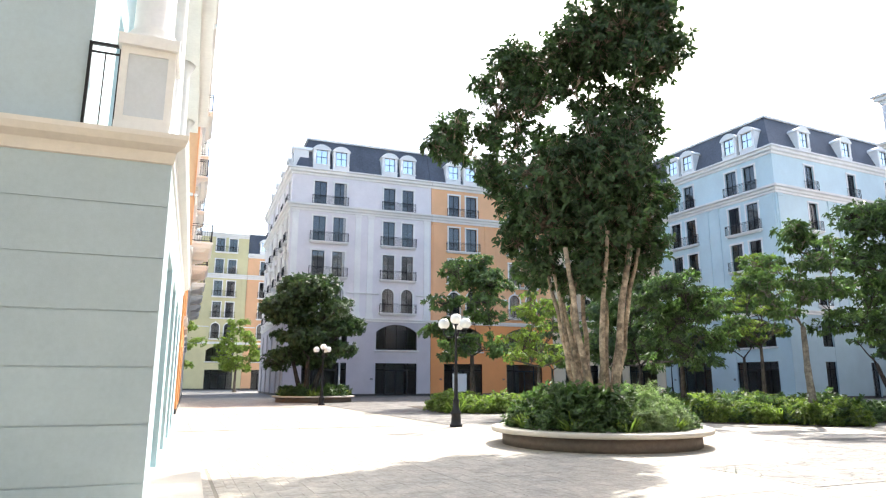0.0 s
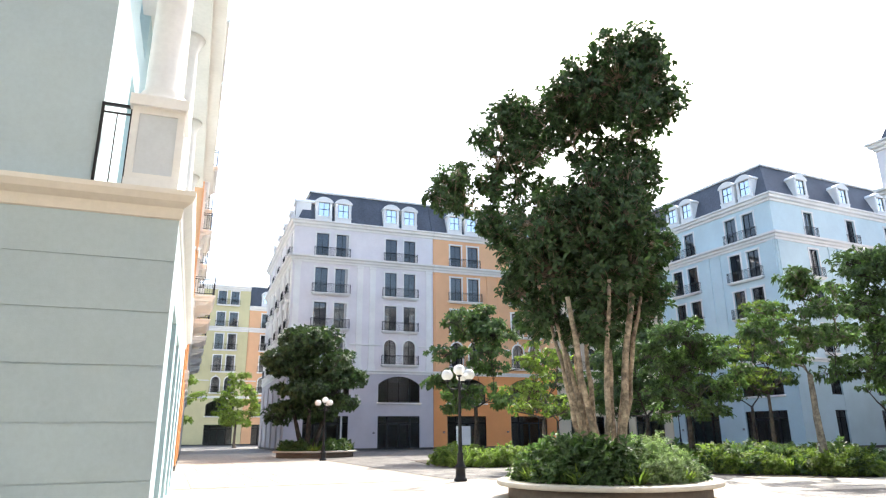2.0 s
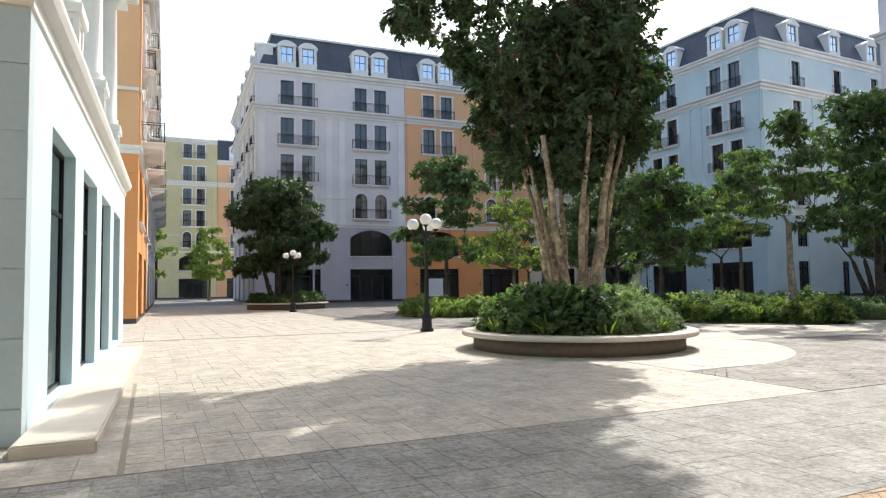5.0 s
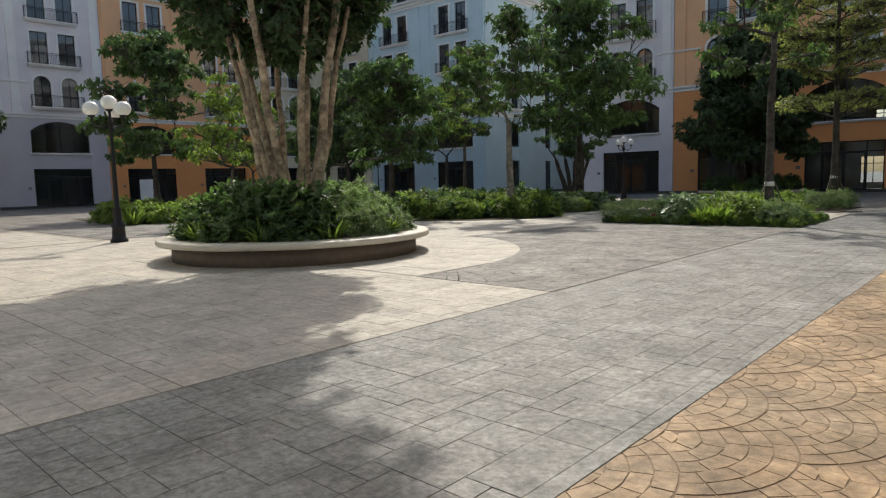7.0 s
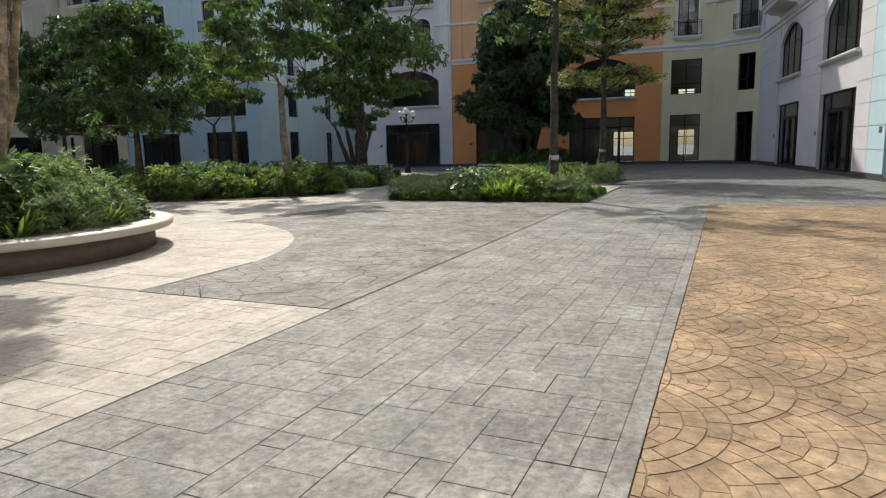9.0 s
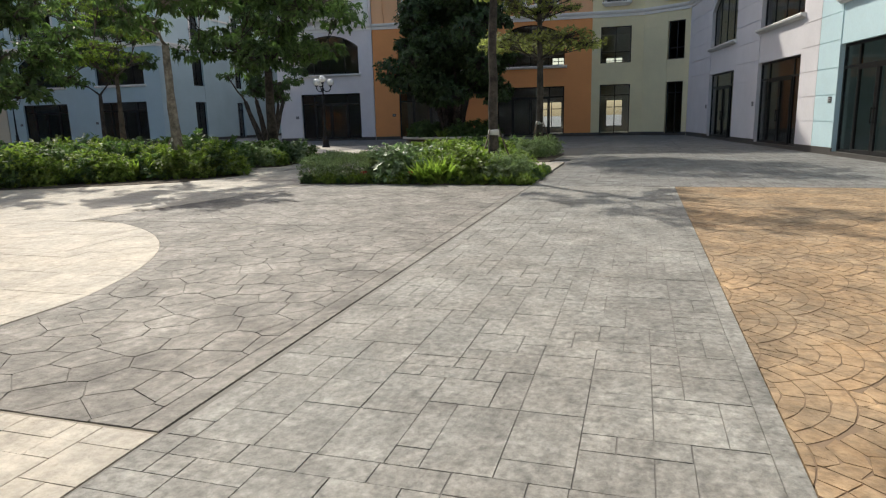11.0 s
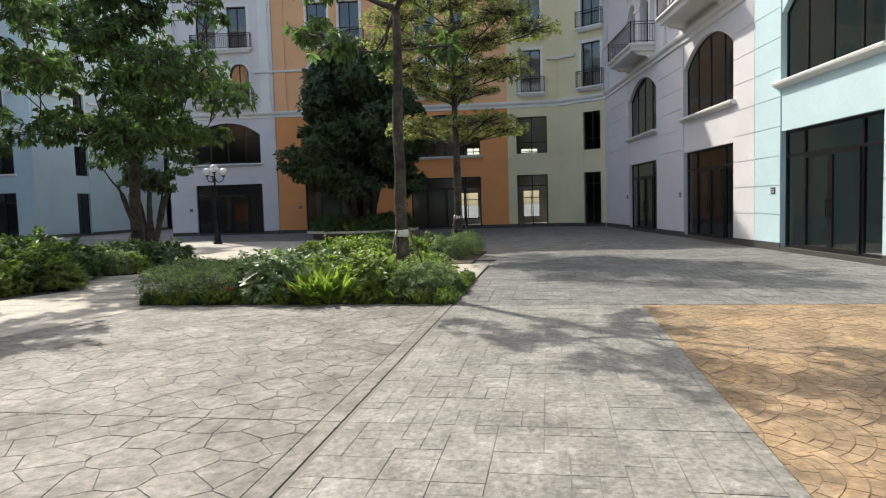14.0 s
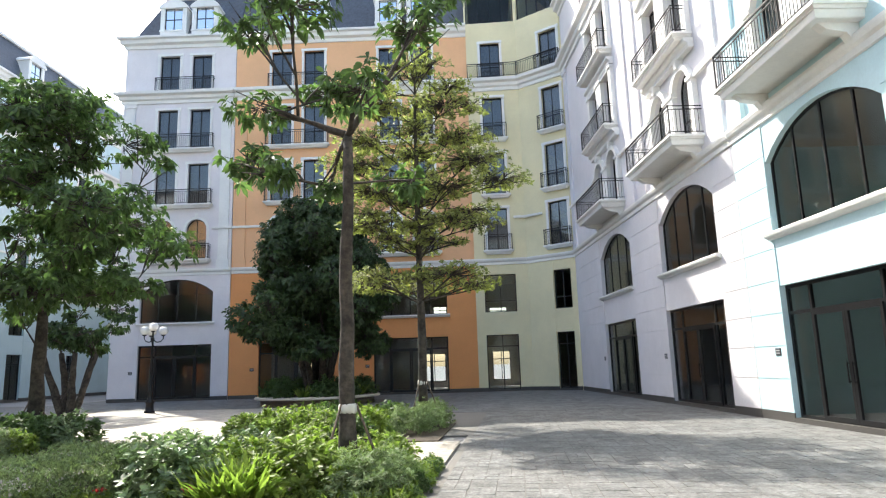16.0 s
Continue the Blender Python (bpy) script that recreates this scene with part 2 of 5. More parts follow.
def tube(bm, pts, radii, seg=7):
    """A tapered limb through the points."""
    rings = []
    for i, p in enumerate(pts):
        d = (Vector(pts[min(i + 1, len(pts) - 1)]) - Vector(pts[max(i - 1, 0)])).normalized()
        a = d.orthogonal().normalized() if abs(d.z) < 0.9 else Vector((1, 0, 0)).cross(d).normalized()
        c = d.cross(a)
        rings.append([bm.verts.new(Vector(p) + (a * math.cos(2 * math.pi * k / seg) + c * math.sin(2 * math.pi * k / seg)) * radii[i]) for k in range(seg)])
    for p, q in zip(rings, rings[1:]):
        for k in range(seg):
            j = (k + 1) % seg
            f = bm.faces.new((p[k], p[j], q[j], q[k]))
            f.smooth = True
    bm.faces.new(rings[0][::-1])
    bm.faces.new(rings[-1])


def thing(name, at, label, category, group="", kind=""):
    ob = new(name)
    ob.location = at
    ob.empty_display_size = 0.2
    return tagged(ob, label, category, group, kind)


def put(name, me, parent, m=None, label=""):
    """A mesh as a part of parent, at the local pose m."""
    ob = new(name, me)
    ob.parent = parent
    if m is not None:
        ob.matrix_basis = m
    if label:
        ob["label"] = label
    return ob


def part(name, bm, material, parent, label="", m=None):
    return put(name, mesh_of(name, bm, material), parent, m, label)


# ---- houses: shared parts, outward is -y, s along x ----
Z_DOOR, Z_SILL, Z_SPRING, Z_APEX, Z_BAND = 3.62, 5.1, 7.1, 8.0, 8.35
FLOORS = [(9.3, 12.1, True), (13.15, 16.05, False), (17.15, 20.05, False), (21.5, 24.15, False)]
Z_CORN, Z_TOP = 20.7, 24.95
WIN_W, PAIR = 1.42, 1.15
cache = {}


def cached(key, make):
    if key not in cache:
        cache[key] = make()
    return cache[key]


def arc(w, spring, apex, n=10):
    """Points of an arch of width w from its left to its right foot."""
    h = apex - spring
    r = (w * w / 4 + h * h) / (2 * h)
    a = math.asin(min(1.0, w / 2 / r))
    if h > w / 2 - 1e-6:
        a = math.pi / 2
    return [(r * math.sin(-a + 2 * a * k / n), apex - r + r * math.cos(-a + 2 * a * k / n)) for k in range(n + 1)]


def frame_mesh(w, z1, spring, bars, rails, depth=0.07, t=0.06, name="window_frame", mat_key="alu"):
    """Frame of a window from 0 to z1 (spring: where its arch begins, or None), with upright bars and rails."""
    bm = bmesh.new()
    top = spring if spring else z1
    box(bm, -w / 2, -w / 2 + t, 0, depth, 0, top)
    box(bm, w / 2 - t, w / 2, 0, depth, 0, top)
    box(bm, -w / 2 + t, w / 2 - t, 0, depth, 0, t)
    if spring:
        out, inn = arc(w, spring, z1), arc(w - 2 * t, spring, z1 - t)
        for k in range(len(out) - 1):
            q = [out[k], out[k + 1], inn[k + 1], inn[k]]
            a = [bm.verts.new((x, 0, z)) for x, z in q]
            b = [bm.verts.new((x, depth, z)) for x, z in q]
            bm.faces.new(a)
            bm.faces.new(b[::-1])
            for i in range(4):
                bm.faces.new((a[i], b[i], b[(i + 1) % 4], a[(i + 1) % 4]))
    else:
        box(bm, -w / 2 + t, w / 2 - t, 0, depth, z1 - t, z1)
    for x in bars:
        zt = z1 - t
        if spring:
            h = z1 - spring
            r = (w * w / 4 + h * h) / (2 * h)
            zt = z1 - r + math.sqrt(max(r * r - x * x, 0)) - t
        box(bm, x - t / 2, x + t / 2, 0.005, depth - 0.005, t, zt)
    for z in rails:
        box(bm, -w / 2 + t, w / 2 - t, 0.01, depth - 0.01, z - t / 2, z + t / 2)
    return mesh_of(name, bm, M[mat_key])


def pane_mesh(w, z1, spring, mat_key="glass"):
    bm = bmesh.new()
    pts = [(-w / 2, 0.0), (w / 2, 0.0)]
    pts += [(x, z) for x, z in reversed(arc(w, spring, z1))] if spring else [(w / 2, z1), (-w / 2, z1)]
    a = [bm.verts.new((x, 0.03, z)) for x, z in pts]
    b = [bm.verts.new((x, 0.042, z)) for x, z in pts]
    bm.faces.new(a)
    bm.faces.new(b[::-1])
    n = len(pts)
    for i in range(n):
        bm.faces.new((a[i], b[i], b[(i + 1) % n], a[(i + 1) % n]))
    return mesh_of("pane", bm, M[mat_key])


def surround_mesh(w, z1, spring, t=0.17, out=0.06):
    bm = bmesh.new()
    top = spring if spring else z1
    box(bm, -w / 2 - t, -w / 2, -out, 0, -0.1, top)
    box(bm, w / 2, w / 2 + t, -out, 0, -0.1, top)
    if spring:
        o, i_ = arc(w + 2 * t, spring, z1 + t), arc(w, spring, z1)
        for k in range(len(o) - 1):
            q = [o[k], o[k + 1], i_[k + 1], i_[k]]
            a = [bm.verts.new((x, -out, z)) for x, z in q]
            b = [bm.verts.new((x, 0, z)) for x, z in q]
            bm.faces.new(a)
            for i in range(4):
                bm.faces.new((a[i], b[i], b[(i + 1) % 4], a[(i + 1) % 4]))
        box(bm, -0.09, 0.09, -out - 0.04, 0, z1 + t - 0.02, z1 + t + 0.22)
    else:
        box(bm, -w / 2 - t - 0.03, w / 2 + t + 0.03, -out - 0.02, 0, z1, z1 + t)
    return mesh_of("surround", bm, M["trim"])


def aedicule_mesh(z1, spring):
    """Deep moulded surround of a window pair: three posts with caps, arched heads or lintels, and an entablature."""
    bm = bmesh.new()
    half = PAIR + WIN_W / 2
    top = spring if spring else z1
    for x0, x1 in ((-half - 0.34, -half), (-PAIR + WIN_W / 2, PAIR - WIN_W / 2), (half, half + 0.34)):
        box(bm, x0, x1, -0.2, 0, 0, top)
        box(bm, x0 - 0.05, x1 + 0.05, -0.26, 0, top, top + 0.13)
    if spring:
        for c in (-PAIR, PAIR):
            o, i_ = arc(WIN_W + 0.4, spring, z1 + 0.2), arc(WIN_W, spring, z1)
            for k in range(len(o) - 1):
                q = [o[k], o[k + 1], i_[k + 1], i_[k]]
                a = [bm.verts.new((c + x, -0.2, z)) for x, z in q]
                b = [bm.verts.new((c + x, 0, z)) for x, z in q]
                bm.faces.new(a)
                for i in range(4):
                    bm.faces.new((a[i], b[i], b[(i + 1) % 4], a[(i + 1) % 4]))
            box(bm, c - 0.1, c + 0.1, -0.3, 0, z1 + 0.1, z1 + 0.42)
    else:
        box(bm, -half, half, -0.2, 0, z1, z1 + 0.2)
    z = z1 + (0.42 if spring else 0.2)
    profile(bm, [(0, z), (-0.22, z), (-0.22, z + 0.16), (-0.34, z + 0.24), (-0.36, z + 0.34), (0, z + 0.36)], -half - 0.42, half + 0.42)
    return mesh_of("aedicule", bm, M["trim"])


def slab_mesh(w, d, h):
    """A balcony slab with a stepped underside, its top at 0."""
    bm = bmesh.new()
    rings = []
    for inset, z in ((0.012, 0.0), (0.0, -0.012), (0.0, -0.09), (0.05, -0.092), (0.075, -0.155), (0.11, -0.16), (0.14, -h + 0.02), (0.155, -h)):
        x, y = w / 2 - inset * 1.2, -d + inset
        rings.append([bm.verts.new(p) for p in ((-x, y, z), (x, y, z), (x, 0, z), (-x, 0, z))])
    bm.faces.new(rings[0])
    bm.faces.new(rings[-1][::-1])
    for a, b in zip(rings, rings[1:]):
        for i in range(4):
            bm.faces.new((a[i], b[i], b[(i + 1) % 4], a[(i + 1) % 4]))
    return mesh_of("balcony", bm, M["trim"])


def bracket_mesh(d, h):
    bm = bmesh.new()
    profile(bm, [(0, -h), (-d * 0.75, -h), (-d * 0.6, -h - 0.15), (-d * 0.25, -h - 0.22), (-0.12, -h - 0.5), (0, -h - 0.55)], -0.12, 0.12)
    return mesh_of("bracket", bm, M["trim"])


def railing_mesh(w, d, h=1.05):
    bm = bmesh.new()
    y = -d + 0.08
    for z in (0.08, h - 0.16):
        box(bm, -w / 2 + 0.08, w / 2 - 0.08, y - 0.012, y + 0.012, z, z + 0.025)
    box(bm, -w / 2 + 0.06, w / 2 - 0.06, y - 0.025, y + 0.025, h - 0.04, h)
    for x in (-w / 2 + 0.08, w / 2 - 0.08):
        box(bm, x - 0.02, x + 0.02, y - 0.02, y + 0.02, 0, h - 0.04)
        for z in (0.08, h - 0.16, h - 0.04):
            box(bm, x - 0.012, x + 0.012, y + 0.02, 0, z, z + 0.03)
        for k in range(1, int(d / 0.13)):
            box(bm, x - 0.008, x + 0.008, y + k * 0.13 - 0.008, y + k * 0.13 + 0.008, 0.1, h - 0.15)
    n = int((w - 0.16) / 0.135)
    for k in range(1, n):
        x = -w / 2 + 0.08 + (w - 0.16) * k / n
        box(bm, x - 0.008, x + 0.008, y - 0.008, y + 0.008, 0.1, h - 0.15)
    return mesh_of("railing", bm, M["iron"])


def dormer_mesh():
    bm = bmesh.new()
    w = 0.95
    for x in (-w, w - 0.3):
        box(bm, x, x + 0.3, -0.12, 1.6, 0.0, 2.55)
    box(bm, -w + 0.3, w - 0.3, -0.10, 1.6, 0.0, 0.7)
    box(bm, -w - 0.05, w + 0.05, -0.17, -0.121, 0.62, 0.74)
    o = arc(2 * w + 0.24, 2.55, 3.1)
    o = [(-w - 0.12, 2.45)] + o + [(w + 0.12, 2.45)]
    a = [bm.verts.new((x, -0.22, z)) for x, z in o]
    b = [bm.verts.new((x, 2.2, z)) for x, z in o]
    bm.faces.new(a[::-1])
    bm.faces.new(b)
    for i in range(len(o)):
        j = (i + 1) % len(o)
        bm.faces.new((a[i], b[i], b[j], a[j]))
    return mesh_of("dormer", bm, M["trim"])


def wall_mesh(length, z0, z1, holes, material, thick=0.28, name="wall"):
    """A wall with its openings cut through; a hole is (s0, s1, bottom, top, spring or None)."""
    bm = bmesh.new()
    xs = sorted({0.0, length, *[h[0] for h in holes], *[h[1] for h in holes]})
    zs = sorted({z0, z1, *[h[2] for h in holes], *[h[3] for h in holes]})

    def quad(a, b, c, d):
        bm.faces.new([bm.verts.new(p) for p in (a, b, c, d)])

    for xa, xb in zip(xs, xs[1:]):
        for za, zb in zip(zs, zs[1:]):
            xm, zm = (xa + xb) / 2, (za + zb) / 2
            if not any(h[0] < xm < h[1] and h[2] < zm < h[3] for h in holes):
                quad((xa, 0, za), (xb, 0, za), (xb, 0, zb), (xa, 0, zb))
                quad((xb, thick, za), (xa, thick, za), (xa, thick, zb), (xb, thick, zb))
    for s0, s1, b, t, spring in holes:
        top = spring if spring else t
        quad((s0, 0, b), (s0, 0, top), (s0, thick, top), (s0, thick, b))
        quad((s1, 0, top), (s1, 0, b), (s1, thick, b), (s1, thick, top))
        quad((s1, 0, b), (s0, 0, b), (s0, thick, b), (s1, thick, b))
        if spring:
            c, pts = (s0 + s1) / 2, arc(s1 - s0, spring, t)
            for (xa, za), (xb, zb) in zip(pts, pts[1:]):
                quad((c + xa, 0, za), (c + xb, 0, zb), (c + xb, 0, t), (c + xa, 0, t))
                quad((c + xb, thick, zb), (c + xa, thick, za), (c + xa, thick, t), (c + xb, thick, t))
                quad((c + xa, 0, za), (c + xa, thick, za), (c + xb, thick, zb), (c + xb, 0, zb))
        else:
            quad((s0, 0, t), (s1, 0, t), (s1, thick, t), (s0, thick, t))
    quad((0, 0, z0), (0, 0, z1), (0, thick, z1), (0, thick, z0))
    quad((length, 0, z1), (length, 0, z0), (length, thick, z0), (length, thick, z1))
    quad((0, 0, z1), (length, 0, z1), (length, thick, z1), (0, thick, z1))
    return mesh_of(name, bm, material)


def window(house, m, w, z1, spring, bars, rails, surround=True):
    f = put("window", cached(("f", w, z1, spring, tuple(bars), tuple(rails)), lambda: frame_mesh(w, z1, spring, bars, rails)), house, m @ Matrix.Translation((0, 0.16, 0)))
    put("pane", cached(("p", w, z1, spring, w < 1.5), lambda: pane_mesh(w, z1, spring, "glass_upper" if w < 1.5 else "glass")), f).visible_shadow = False
    if surround:
        put("surround", cached(("s", w, z1, spring), lambda: surround_mesh(w, z1, spring)), f, Matrix.Translation((0, -0.16, 0)), "white moulded surround")
    return f


def shop_front(house, m, w):
    """A dark-framed shop front: side lights, a transom and a pair of glazed leaves."""
    h = Z_DOOR - 0.12
    b = w * 0.22
    f = put("shop_front", cached(("sf", w), lambda: frame_mesh(w, h, None, (), (), 0.1, 0.085, "shop_front")), house, m @ Matrix.Translation((0, 0.14, 0.12)))
    put("pane", cached(("p", w, h, None), lambda: pane_mesh(w, h, None)), f).visible_shadow = False

    def bar(x0, x1, z0, z1, name):
        bm = bmesh.new()
        box(bm, x0, x1, 0.005, 0.095, z0, z1)
        return mesh_of(name, bm, M["alu"])
    for x in (-w / 2 + b, w / 2 - b):
        put("mullion", cached(("mullion", h), lambda: bar(-0.0425, 0.0425, 0.085, h - 0.085, "mullion")), f, Matrix.Translation((x, 0, 0)))
    put("transom", cached(("transom", w), lambda: bar(-w / 2 + 0.085, w / 2 - 0.085, 2.7075, 2.7925, "transom")), f, Matrix.Translation((0, -0.003, 0)))

    def leaf():
        lw = (w - 2 * b - 0.1) / 2
        return frame_mesh(lw, 2.68, None, (), (), 0.06, 0.1, "door_leaf")
    lw = (w - 2 * b - 0.1) / 2
    for x in (-lw / 2 - 0.005, lw / 2 + 0.005):
        d = put("door_leaf", cached(("leaf", w), leaf), f, Matrix.Translation((x, -0.035, 0.04)))

    def pull():
        bm = bmesh.new()
        box(bm, -0.015, 0.015, -0.06, -0.035, 0, 0.5)
        for z in (0.03, 0.44):
            box(bm, -0.012, 0.012, -0.036, 0, z, z + 0.03)
        return mesh_of("handle", bm, M["alu"])
    for x in (-0.09, 0.09):
        put("handle", cached("pull", pull), f, Matrix.Translation((x, -0.035, 0.95)))


def ledge(house, name, pts, length, local, ends=(0.0, 0.0), material="trim"):
    bm = bmesh.new()
    profile(bm, pts, 0, length, *ends)
    return part(name, bm, M[material], house, "", local)


SILL = [(0, 0.0), (-0.10, 0.02), (-0.12, 0.06), (-0.20, 0.09), (-0.22, 0.16), (-0.20, 0.19), (0, 0.19)]
BAND = [(0, -0.12), (-0.07, -0.1), (-0.07, 0.06), (-0.16, 0.12), (-0.2, 0.22), (-0.2, 0.3), (0, 0.32)]
CORN = [(0, -0.15), (-0.10, -0.13), (-0.12, 0.08), (-0.26, 0.16), (-0.30, 0.36), (-0.52, 0.46), (-0.56, 0.66), (0, 0.70)]
TOPC = [(0, -0.1), (-0.10, -0.08), (-0.14, 0.14), (-0.36, 0.24), (-0.40, 0.48), (-0.58, 0.55), (-0.58, 0.70), (0, 0.72)]
STRING = [(0, 0), (-0.09, 0.02), (-0.11, 0.16), (0, 0.18)]


def facade(house, p0, p1, paint, bays, pairs=True, deep=False, mansard=True, ground=True, door_w=4.9, ends=(0, 0), courses=True, singles=(), depth=9.0, plate=False, z_roof=None, sides=(True, True), pilasters=True, ribbon=False, base_paint=None, back=()):
    """One straight front from p0 to p1 (as seen from outside, left to right) under the house's empty.
    bays: centres of double bays; singles: centres of single-window bays."""
    p0v, p1v = Vector((*p0, 0)), Vector((*p1, 0))
    length = (p1v - p0v).length
    sdir = (p1v - p0v).normalized()
    inn = Vector((-sdir.y, sdir.x, 0))
    base = Matrix((
        (sdir.x, inn.x, 0, p0v.x - house.location.x), (sdir.y, inn.y, 0, p0v.y - house.location.y), (0, 0, 1, 0), (0, 0, 0, 1)))
    at = lambda s, y, z: base @ Matrix.Translation((s, y, z))
    holes = []
    for c in bays:
        holes.append((c - door_w / 2, c + door_w / 2, 0.12, Z_DOOR, None))
        holes.append((c - door_w / 2, c + door_w / 2, Z_SILL, Z_APEX, Z_SPRING))
        for z0, z1, arch in FLOORS:
            for x in (-PAIR, PAIR):
                holes.append((c + x - WIN_W / 2, c + x + WIN_W / 2, z0, z1, z1 - WIN_W / 2 if arch else None))
    for c, w in singles:
        holes.append((c - w / 2, c + w / 2, 0.12, Z_DOOR, None))
        holes.append((c - w / 2, c + w / 2, Z_SILL, 7.6, None))
        for z0, z1, _ in FLOORS:
            holes.append((c - 0.68, c + 0.68, z0 - 0.1, z1, None))
    z_top = Z_TOP if mansard else (z_roof or 29.2)
    if not mansard:
        for c in bays:
            for x in (-PAIR, PAIR):
                holes.append((c + x - WIN_W / 2, c + x + WIN_W / 2, 25.6, 28.2, None))
        for c, w in singles if not ribbon else ():
            holes.append((c - 0.68, c + 0.68, 25.6, 28.2, None))
        if ribbon:
            holes.append((0.12, length - 0.12, 25.75, 28.4, None))
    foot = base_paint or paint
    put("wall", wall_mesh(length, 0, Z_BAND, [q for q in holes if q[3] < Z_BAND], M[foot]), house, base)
    put("wall", wall_mesh(length, Z_BAND, z_top, [q for q in holes if q[3] > Z_BAND], M[paint], name="upper_wall"), house, base)
    # the bare back wall, with windows to the daylight behind where they show through the front
    put("inner_wall", wall_mesh(length, 0, z_top, [(*q, None) for q in back], M["inside"], 0.2, "inner_wall"), house, at(0, depth, 0), "bare unlit inside")
    for s0, s1, z0, z1 in back:
        put("back_window", frame_mesh(s1 - s0, z1 - z0, None, (0.0,), ((z1 - z0) * 0.72,), name="back_window"), house, at((s0 + s1) / 2, depth + 0.05, z0))

    def deck():
        b2 = bmesh.new()
        box(b2, 0.3, length - 0.3, 0.32, depth, -0.12, 0)
        return mesh_of("inner_floor", b2, M["inside"])
    for z in (0.05, Z_BAND - 0.2, 12.7, 16.7, 20.8, 24.7):
        put("inner_floor", cached(("deck", round(length, 2), depth), deck), house, at(0, 0, z))
    for s, wanted in ((0.0, sides[0]), (length - 0.25, sides[1])):
        if wanted:
            side = bmesh.new()
            box(side, s, s + 0.25, 0.29, depth + 0.2, 0, z_top)
            part("side_wall", side, M[paint], house, "", base)
    e = sorted([0.0, length] + [v for c in bays for v in (c - door_w / 2, c + door_w / 2)] + [v for c, w in singles for v in (c - w / 2, c + w / 2)])
    for s0, s1 in zip(e[::2], e[1::2]):
        bm = bmesh.new()
        box(bm, s0, s1, -0.035, 0, 0, 0.24)
        part("plinth", bm, M["plinth"], house, "low dark stone plinth", base)
    for s0, s1 in zip(e[1:-1:2], e[2:-1:2]):
        bm = bmesh.new()
        box(bm, s0, s1, -0.03, 0.139, 0, 0.126)
        part("threshold", bm, M["plinth"], house, "low dark stone threshold", base)
    # coursed piers beside the openings
    if courses:
        n, h = 9, (Z_BAND - 0.14 - 0.25) / 9
        for s0, s1 in zip(e[::2], e[1::2]):
            w = s1 - s0
            if w < 0.3:
                continue

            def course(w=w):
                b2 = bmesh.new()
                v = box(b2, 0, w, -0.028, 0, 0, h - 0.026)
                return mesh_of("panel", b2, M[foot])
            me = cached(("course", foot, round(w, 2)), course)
            for k in range(n):
                put("panel", me, house, at(s0, 0, 0.25 + k * h))
    ledge(house, "band", BAND, length, at(0, 0, Z_BAND), ends)
    ledge(house, "cornice", CORN, length, at(0, 0, Z_CORN), ends)
    ledge(house, "top_cornice", TOPC, length, at(0, 0, z_top - 0.1), ends)
    w_b = 4.3
    for c in bays:
        shop_front(house, at(c, 0, 0), door_w)
        window(house, at(c, 0, Z_SILL), door_w, Z_APEX - Z_SILL, Z_SPRING - Z_SILL, (-door_w * 0.26, 0, door_w * 0.26), (0.02,), False)
        bm = bmesh.new()
        profile(bm, SILL, c - door_w / 2 - 0.18, c + door_w / 2 + 0.18)
        part("sill", bm, M["trim"], house, "white moulded sill", at(0, 0, Z_SILL - 0.2))
        for i, (z0, z1, arch) in enumerate(FLOORS):
            for x in (-PAIR, PAIR):
                window(house, at(c + x, 0, z0), WIN_W, z1 - z0, z1 - z0 - WIN_W / 2 if arch else None, (0.0,), (1.0,), not (deep and i < 3))
            if deep and i < 3:
                put("aedicule", cached(("aed", z1 - z0, arch), lambda: aedicule_mesh(z1 - z0, z1 - z0 - WIN_W / 2 if arch else None)), house, at(c, 0, z0), "deep white moulded surround")
            if i < 3:
                d = (1.25 if i == 0 else 0.75) if deep else (0.55 if i == 0 else 0.42)
                wb = w_b + (0.5 if deep and i == 0 else 0.2)
                b = put("balcony", cached(("slab", wb, d), lambda: slab_mesh(wb, d, 0.34 if d > 0.8 else 0.26)), house, at(c, 0, z0 - 0.02))
                put("railing", cached(("rail", wb, d), lambda: railing_mesh(wb, d)), b, None, "black iron railing")
                for x in (-wb / 2 + 0.5, wb / 2 - 0.5) if d > 0.8 else ():
                    put("bracket", cached(("bracket", d), lambda: bracket_mesh(d, 0.34)), b, Matrix.Translation((x, 0, 0)))
            else:
                b = put("railing", cached(("rail", w_b, 0.35), lambda: railing_mesh(w_b, 0.35)), house, at(c, 0, z0 - 0.1), "black iron railing")
        if not mansard:
            for x in (-PAIR, PAIR):
                window(house, at(c + x, 0, 25.6), WIN_W, 2.6, None, (0.0,), (1.0,))
            b = put("balcony", cached(("slab", w_b, 0.42), lambda: slab_mesh(w_b, 0.42, 0.26)), house, at(c, 0, 25.6))
            put("railing", cached(("rail", w_b, 0.42), lambda: railing_mesh(w_b, 0.42)), b, None, "black iron railing")
        if plate:
            bm = bmesh.new()
            box(bm, -0.13, 0.13, -0.045, -0.02, 0, 0.2)
            pl = part("wall_plate", bm, M["plate"], house, "small dark plate", at(c - door_w / 2 - 0.42, 0, 1.75))
            bm = bmesh.new()
            for z in (0.05, 0.12):
                box(bm, -0.09, 0.09, -0.049, -0.045, z, z + 0.03)
            part("bars", bm, M["plate_bar"], pl)
